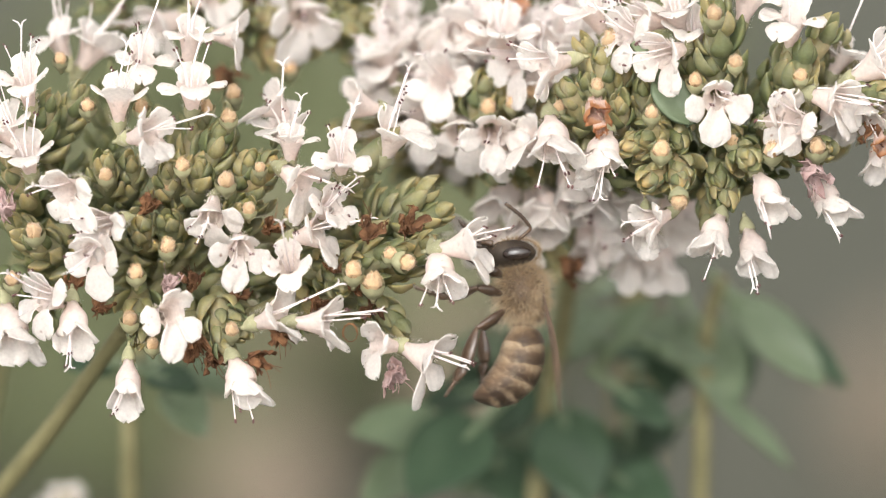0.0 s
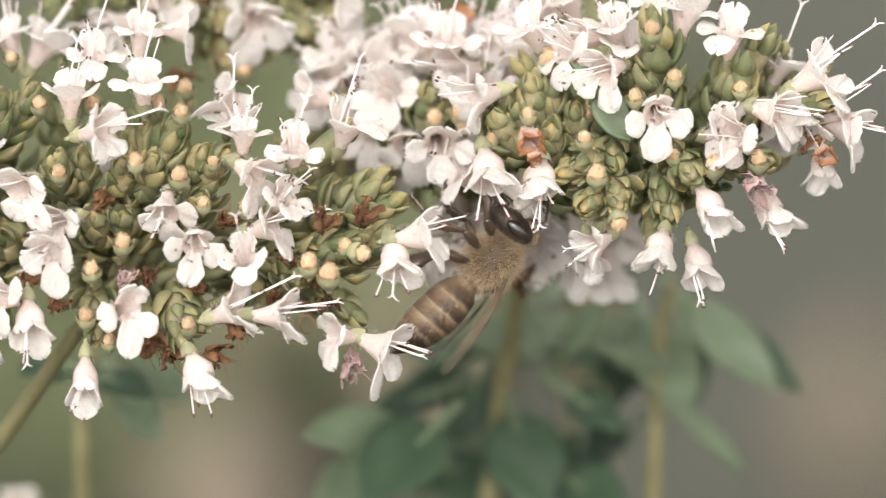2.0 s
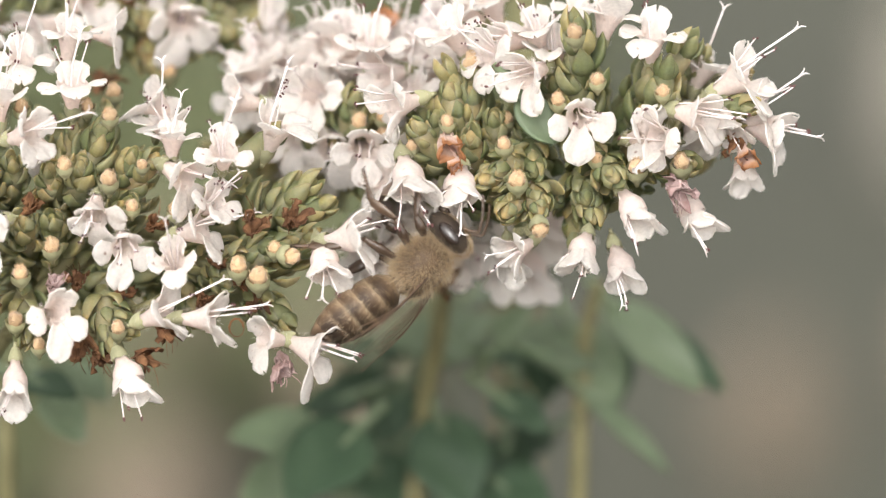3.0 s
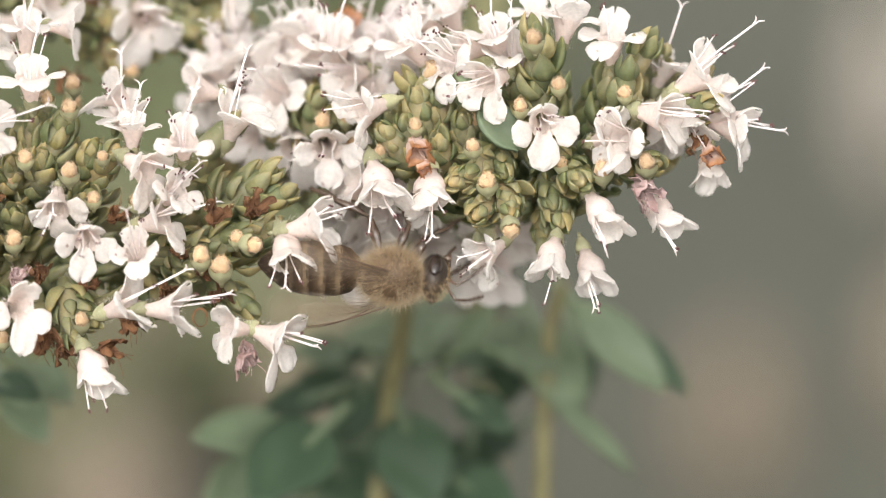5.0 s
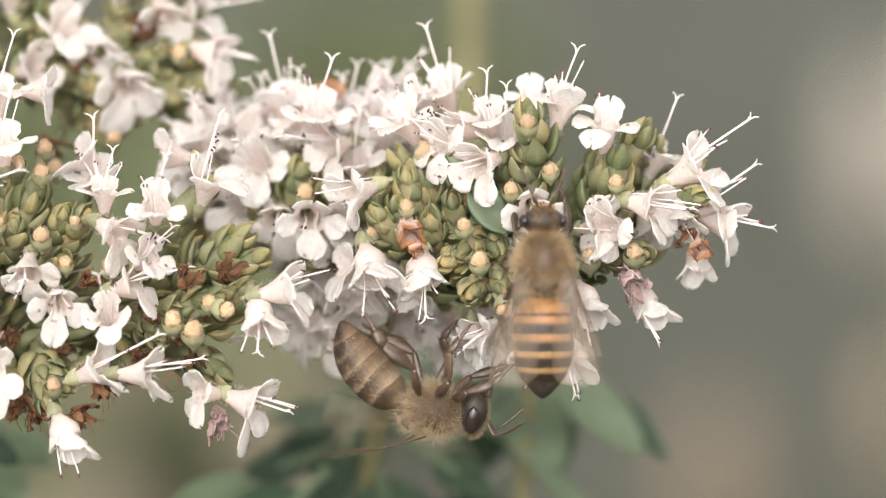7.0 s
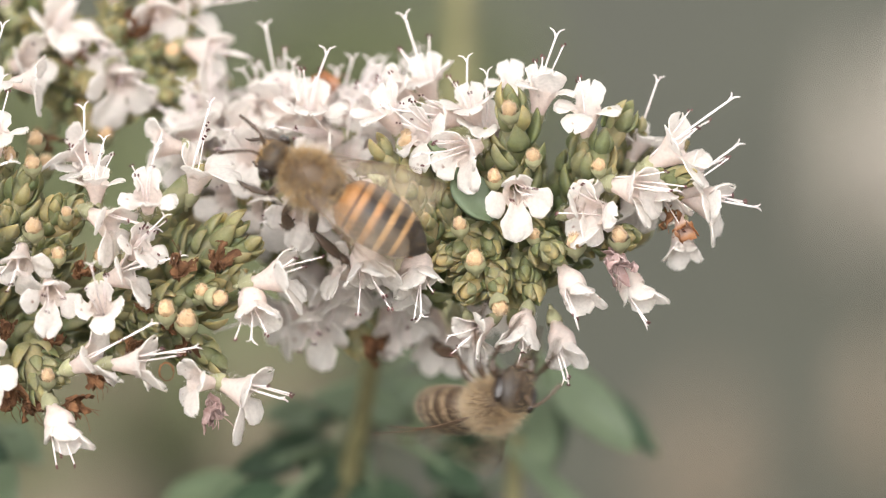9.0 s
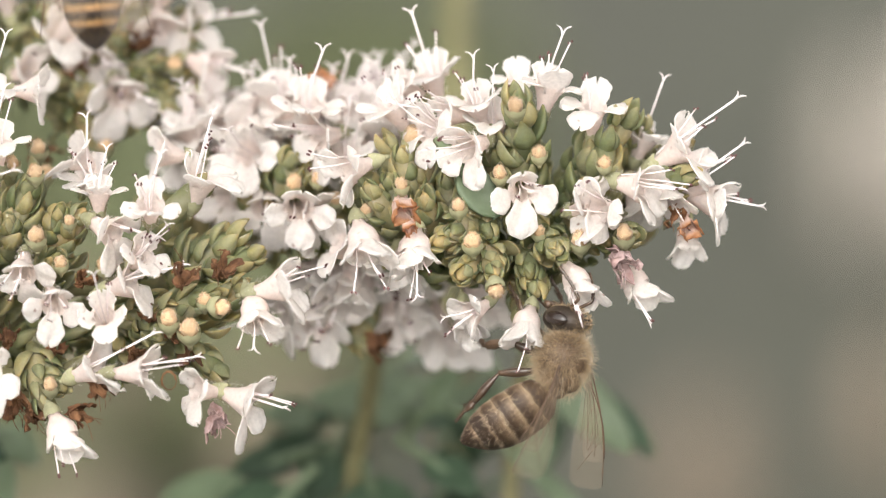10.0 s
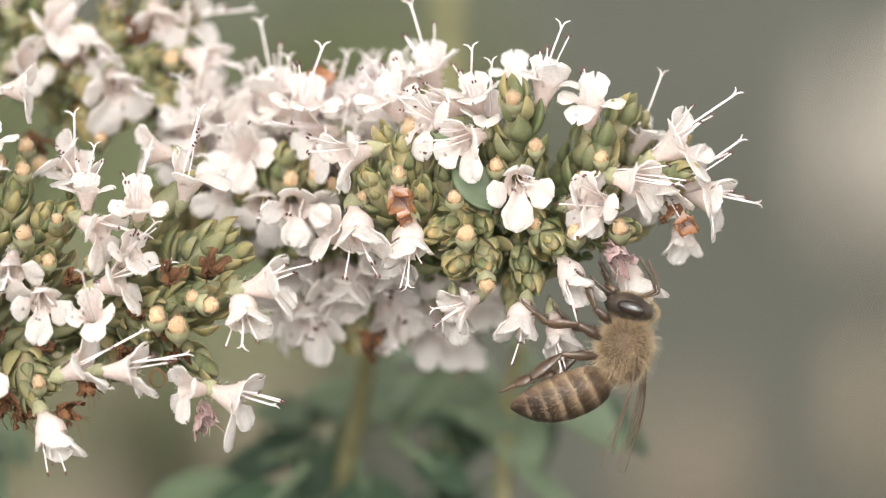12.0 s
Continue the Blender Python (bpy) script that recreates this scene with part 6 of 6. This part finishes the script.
    dark.bend([
        (0, (0.0, 5.0, 0.0), -80.0),
        (0.2, (0.0, 2.0, 0.0), -76.0),
        (0.4, (-1.0, -3.0, 3.2), -60.0),
        (0.6, (-1.0, -8.0, 4.1), -38.0),
        (0.8, (-0.8, -13.6, 4.2), -18.1),
        (1, (-0.6, -10.6, 3.9), -14.1),
        (1.2, (-0.1, -4.1, 1.3), -1.4),
        (1.5, (0.0, -0.0, -0.0), 0.0),
        (1.6, (-0.0, 2.9, -0.8), 0.0),
        (1.8, (0.0, -0.0, 0.0), 0.0),
        (2, (-0.0, -2.5, 0.4), -0.9),
        (2.2, (-0.0, 6.0, -0.5), 0.0),
        (2.5, (-0.0, 8.0, -0.7), 0.0),
        (2.8, (0.0, 6.0, 0.5), 0.0),
    ] + [
        (3, (-0.0, -0.0, 0.0), 0.0),
        (3.2, (0.0, -0.0, 0.0), 0.0),
        (4, (0.0, -0.0, 0.0), 0.0),
        (4.8, (0.0, 2.1, 2.1), 0.0),
        (5, (0.1, 3.2, 3.8), 0.0),
        (5.2, (0.3, 5.1, 6.1), 0.0),
        (5.5, (0.0, -0.0, 0.0), 0.0),
        (5.8, (0.0, -0.0, -0.0), 0.0),
        (6, (0.1, -2.4, -2.8), -0.8),
        (6.2, (0.0, -0.0, 0.0), 0.0),
        (6.5, (0.5, -6.3, -5.1), -9.3),
        (6.8, (-4.0, -23.5, 10.6), -34.8),
        (7, (-5.0, -21.7, 14.5), -32.0),
        (7.2, (-6.3, -23.8, 16.6), -35.2),
    ] + [
        (8, (0.0, -17.2, 0.0), -25.5),
        (8.8, (-3.3, -17.7, -3.2), -7.5),
        (9, (-12.0, -5.9, -4.8), -2.5),
        (9.2, (-4.0, -15.8, -15.0), -6.7),
        (9.5, (3.4, -18.6, -17.0), -7.9),
        (9.8, (7.6, -23.5, -29.3), -10.0),
        (10, (9.3, -24.3, -34.3), -10.3),
        (10.5, (8.4, -23.3, -32.5), -9.9),
        (10.8, (1.4, -14.9, -8.7), -6.3),
        (11, (2.7, -26.2, -9.5), -11.1),
        (11.2, (1.3, -21.0, -5.8), -8.9),
        (11.5, (4.7, -36.1, -11.7), -15.3),
        (12, (7.2, -39.6, -16.1), -16.8),
    ])
    walk(amber.thing, [
        (0, pose(0.023491, -0.013090, 0.424331, -67.808, -28.879, 171.501)),
        (5.9, pose(0.031798, -0.012595, 0.428769, -68.509, -28.462, 169.966)),
        (6.2, pose(0.019566, -0.012951, 0.441643, -49.629, -34.264, 133.410)),
        (6.3, pose(0.010600, -0.009091, 0.449436, -45.520, -32.217, 127.571)),
        (6.4, pose(0.013655, -0.004631, 0.459272, -39.443, -21.670, 115.562)),
        (6.5, pose(0.014112, -0.004533, 0.457696, -7.351, -30.466, 93.296)),
        (6.6, pose(0.013027, -0.004299, 0.458467, 11.517, -37.023, 78.593)),
        (6.8, pose(0.014037, -0.005035, 0.455714, -0.123, -75.783, 90.112)),
        (7, pose(0.016229, -0.005327, 0.454878, -0.138, -75.802, 90.116)),
        (7.2, pose(0.015727, -0.005138, 0.455556, -4.081, -75.727, 94.172)),
        (8, pose(0.010536, -0.004470, 0.457443, -58.531, -56.596, 155.285)),
        (8.8, pose(0.003279, -0.003695, 0.459404, -58.780, -28.448, 169.921)),
        (9, pose(0.003269, -0.003713, 0.459323, -58.776, -28.445, 169.909)),
        (9.2, pose(0.003643, -0.003931, 0.458521, -59.062, -26.524, 170.536)),
        (9.3, pose(0.003764, -0.003824, 0.458962, -58.617, -29.406, 169.592)),
        (9.4, pose(0.006508, -0.003908, 0.459047, -55.925, -52.960, 158.179)),
        (9.5, pose(0.006169, -0.003090, 0.462219, -43.359, -68.294, 138.249)),
        (9.6, pose(-0.005008, 0.002813, 0.467516, -57.073, -58.355, 153.514)),
        (9.7, pose(-0.007181, 0.007491, 0.477485, -41.645, -69.031, 136.392)),
        (9.8, pose(-0.009105, 0.008137, 0.471588, -8.817, -75.347, 102.048)),
        (9.9, pose(-0.009737, 0.008214, 0.471787, -12.475, -75.078, 105.823)),
        (10, pose(-0.009966, 0.008376, 0.472382, -15.988, -74.750, 109.454)),
        (10.1, pose(-0.009948, 0.009914, 0.478438, -15.987, -74.746, 109.448)),
        (10.3, pose(-0.009908, 0.010655, 0.481337, -15.983, -74.738, 109.437)),
        (12, pose(-0.009514, 0.014642, 0.496973, -16.043, -74.725, 109.421)),
    ])
    amber.bend([(0, (0, 0, 0), -6), (6.3, (0, 0, 0), -6), (6.5, (0, -0.9, -4.9), -10), (6.8, (0, 0, 0), -8), (8.8, (0, 0, 0), -6), (9.4, (0, 0, 0), -10), (12, (0, 0, 0), -6)])
    rest, flying = (0, 6), []
    for k in range(14):
        flying.append((6.2 + k / 30, 62, 34 if k % 2 else -22))
    departing = [(9.4 + k / 30, 62, 34 if k % 2 else -22) for k in range(11)]
    amber.beat([(0, 62, 6), (6.1, 62, 6)] + flying + [(6.75, *rest), (9.3, *rest)] + departing + [(9.8, *rest), (12, *rest)])
    dark.beat([(0, 0, 6), (0.4, 4, 6), (1, 8, 10), (1.5, 12, 8), (2, 10, 6), (2.5, 4, 6), (3.2, 6, 6), (5, 4, 6), (6, 10, 8), (6.6, 14, -10), (7, 20, -32), (7.3, 18, -26), (8, 14, 8), (8.8, 10, 8), (9.5, 6, 6),
               (10.5, 8, 6), (11, 12, 6), (12, 4, 6)])
    dark.swing("foreleg", [(0, 6, -4), (0.4, 12, 4), (0.8, -8, 10), (1.2, 10, -8), (1.6, -4, 8), (2, 8, 0), (2.5, 2, 6), (3, 10, -6), (4, -4, 8), (5, 4, 0), (5.5, 10, -4), (6, 0, 10), (6.5, 14, -4), (7, 4, 12), (8, 10, -2), (8.8, -6, 12), (9.2, 12, -6), (9.5, 2, 4), (10, 6, 2), (10.5, 2, 8), (11, 8, -2), (11.5, 2, 6), (12, 6, 2)])
    dark.swing("middle_leg", [(0, 0, 8), (0.4, 10, -6), (0.8, -6, 12), (1.2, 14, -6), (1.6, -8, 10), (2, 12, -4), (2.5, 4, 10), (3, -6, 8), (4, 8, -4), (5, 6, 10), (5.5, 10, 4), (6, 4, 12), (6.5, 16, -2), (7, -4, 14), (8, 10, -6), (8.8, -4, 14), (9.2, 12, -4), (9.5, 6, 8), (10, 8, 4), (10.5, 4, 8), (11, -4, 8), (11.5, 6, 2), (12, 2, 6)])
    dark.swing("hind_leg", [(0, -22, -6), (0.4, -14, -2), (0.8, -4, -14), (1.2, -12, 4), (1.6, 0, -10), (2, -8, 2), (2.5, -4, -6), (3, -10, 0), (4, 0, -8), (5, -12, -4), (5.5, -8, -10), (6, -10, -4), (6.5, 4, -8), (7, -6, 6), (8, -8, 4), (8.8, 2, -12), (9.2, -10, 2), (9.5, 6, 0), (10, 8, 4), (10.5, 6, 0), (11, 4, 8), (11.5, 10, 4), (12, 12, 6)])


motions()
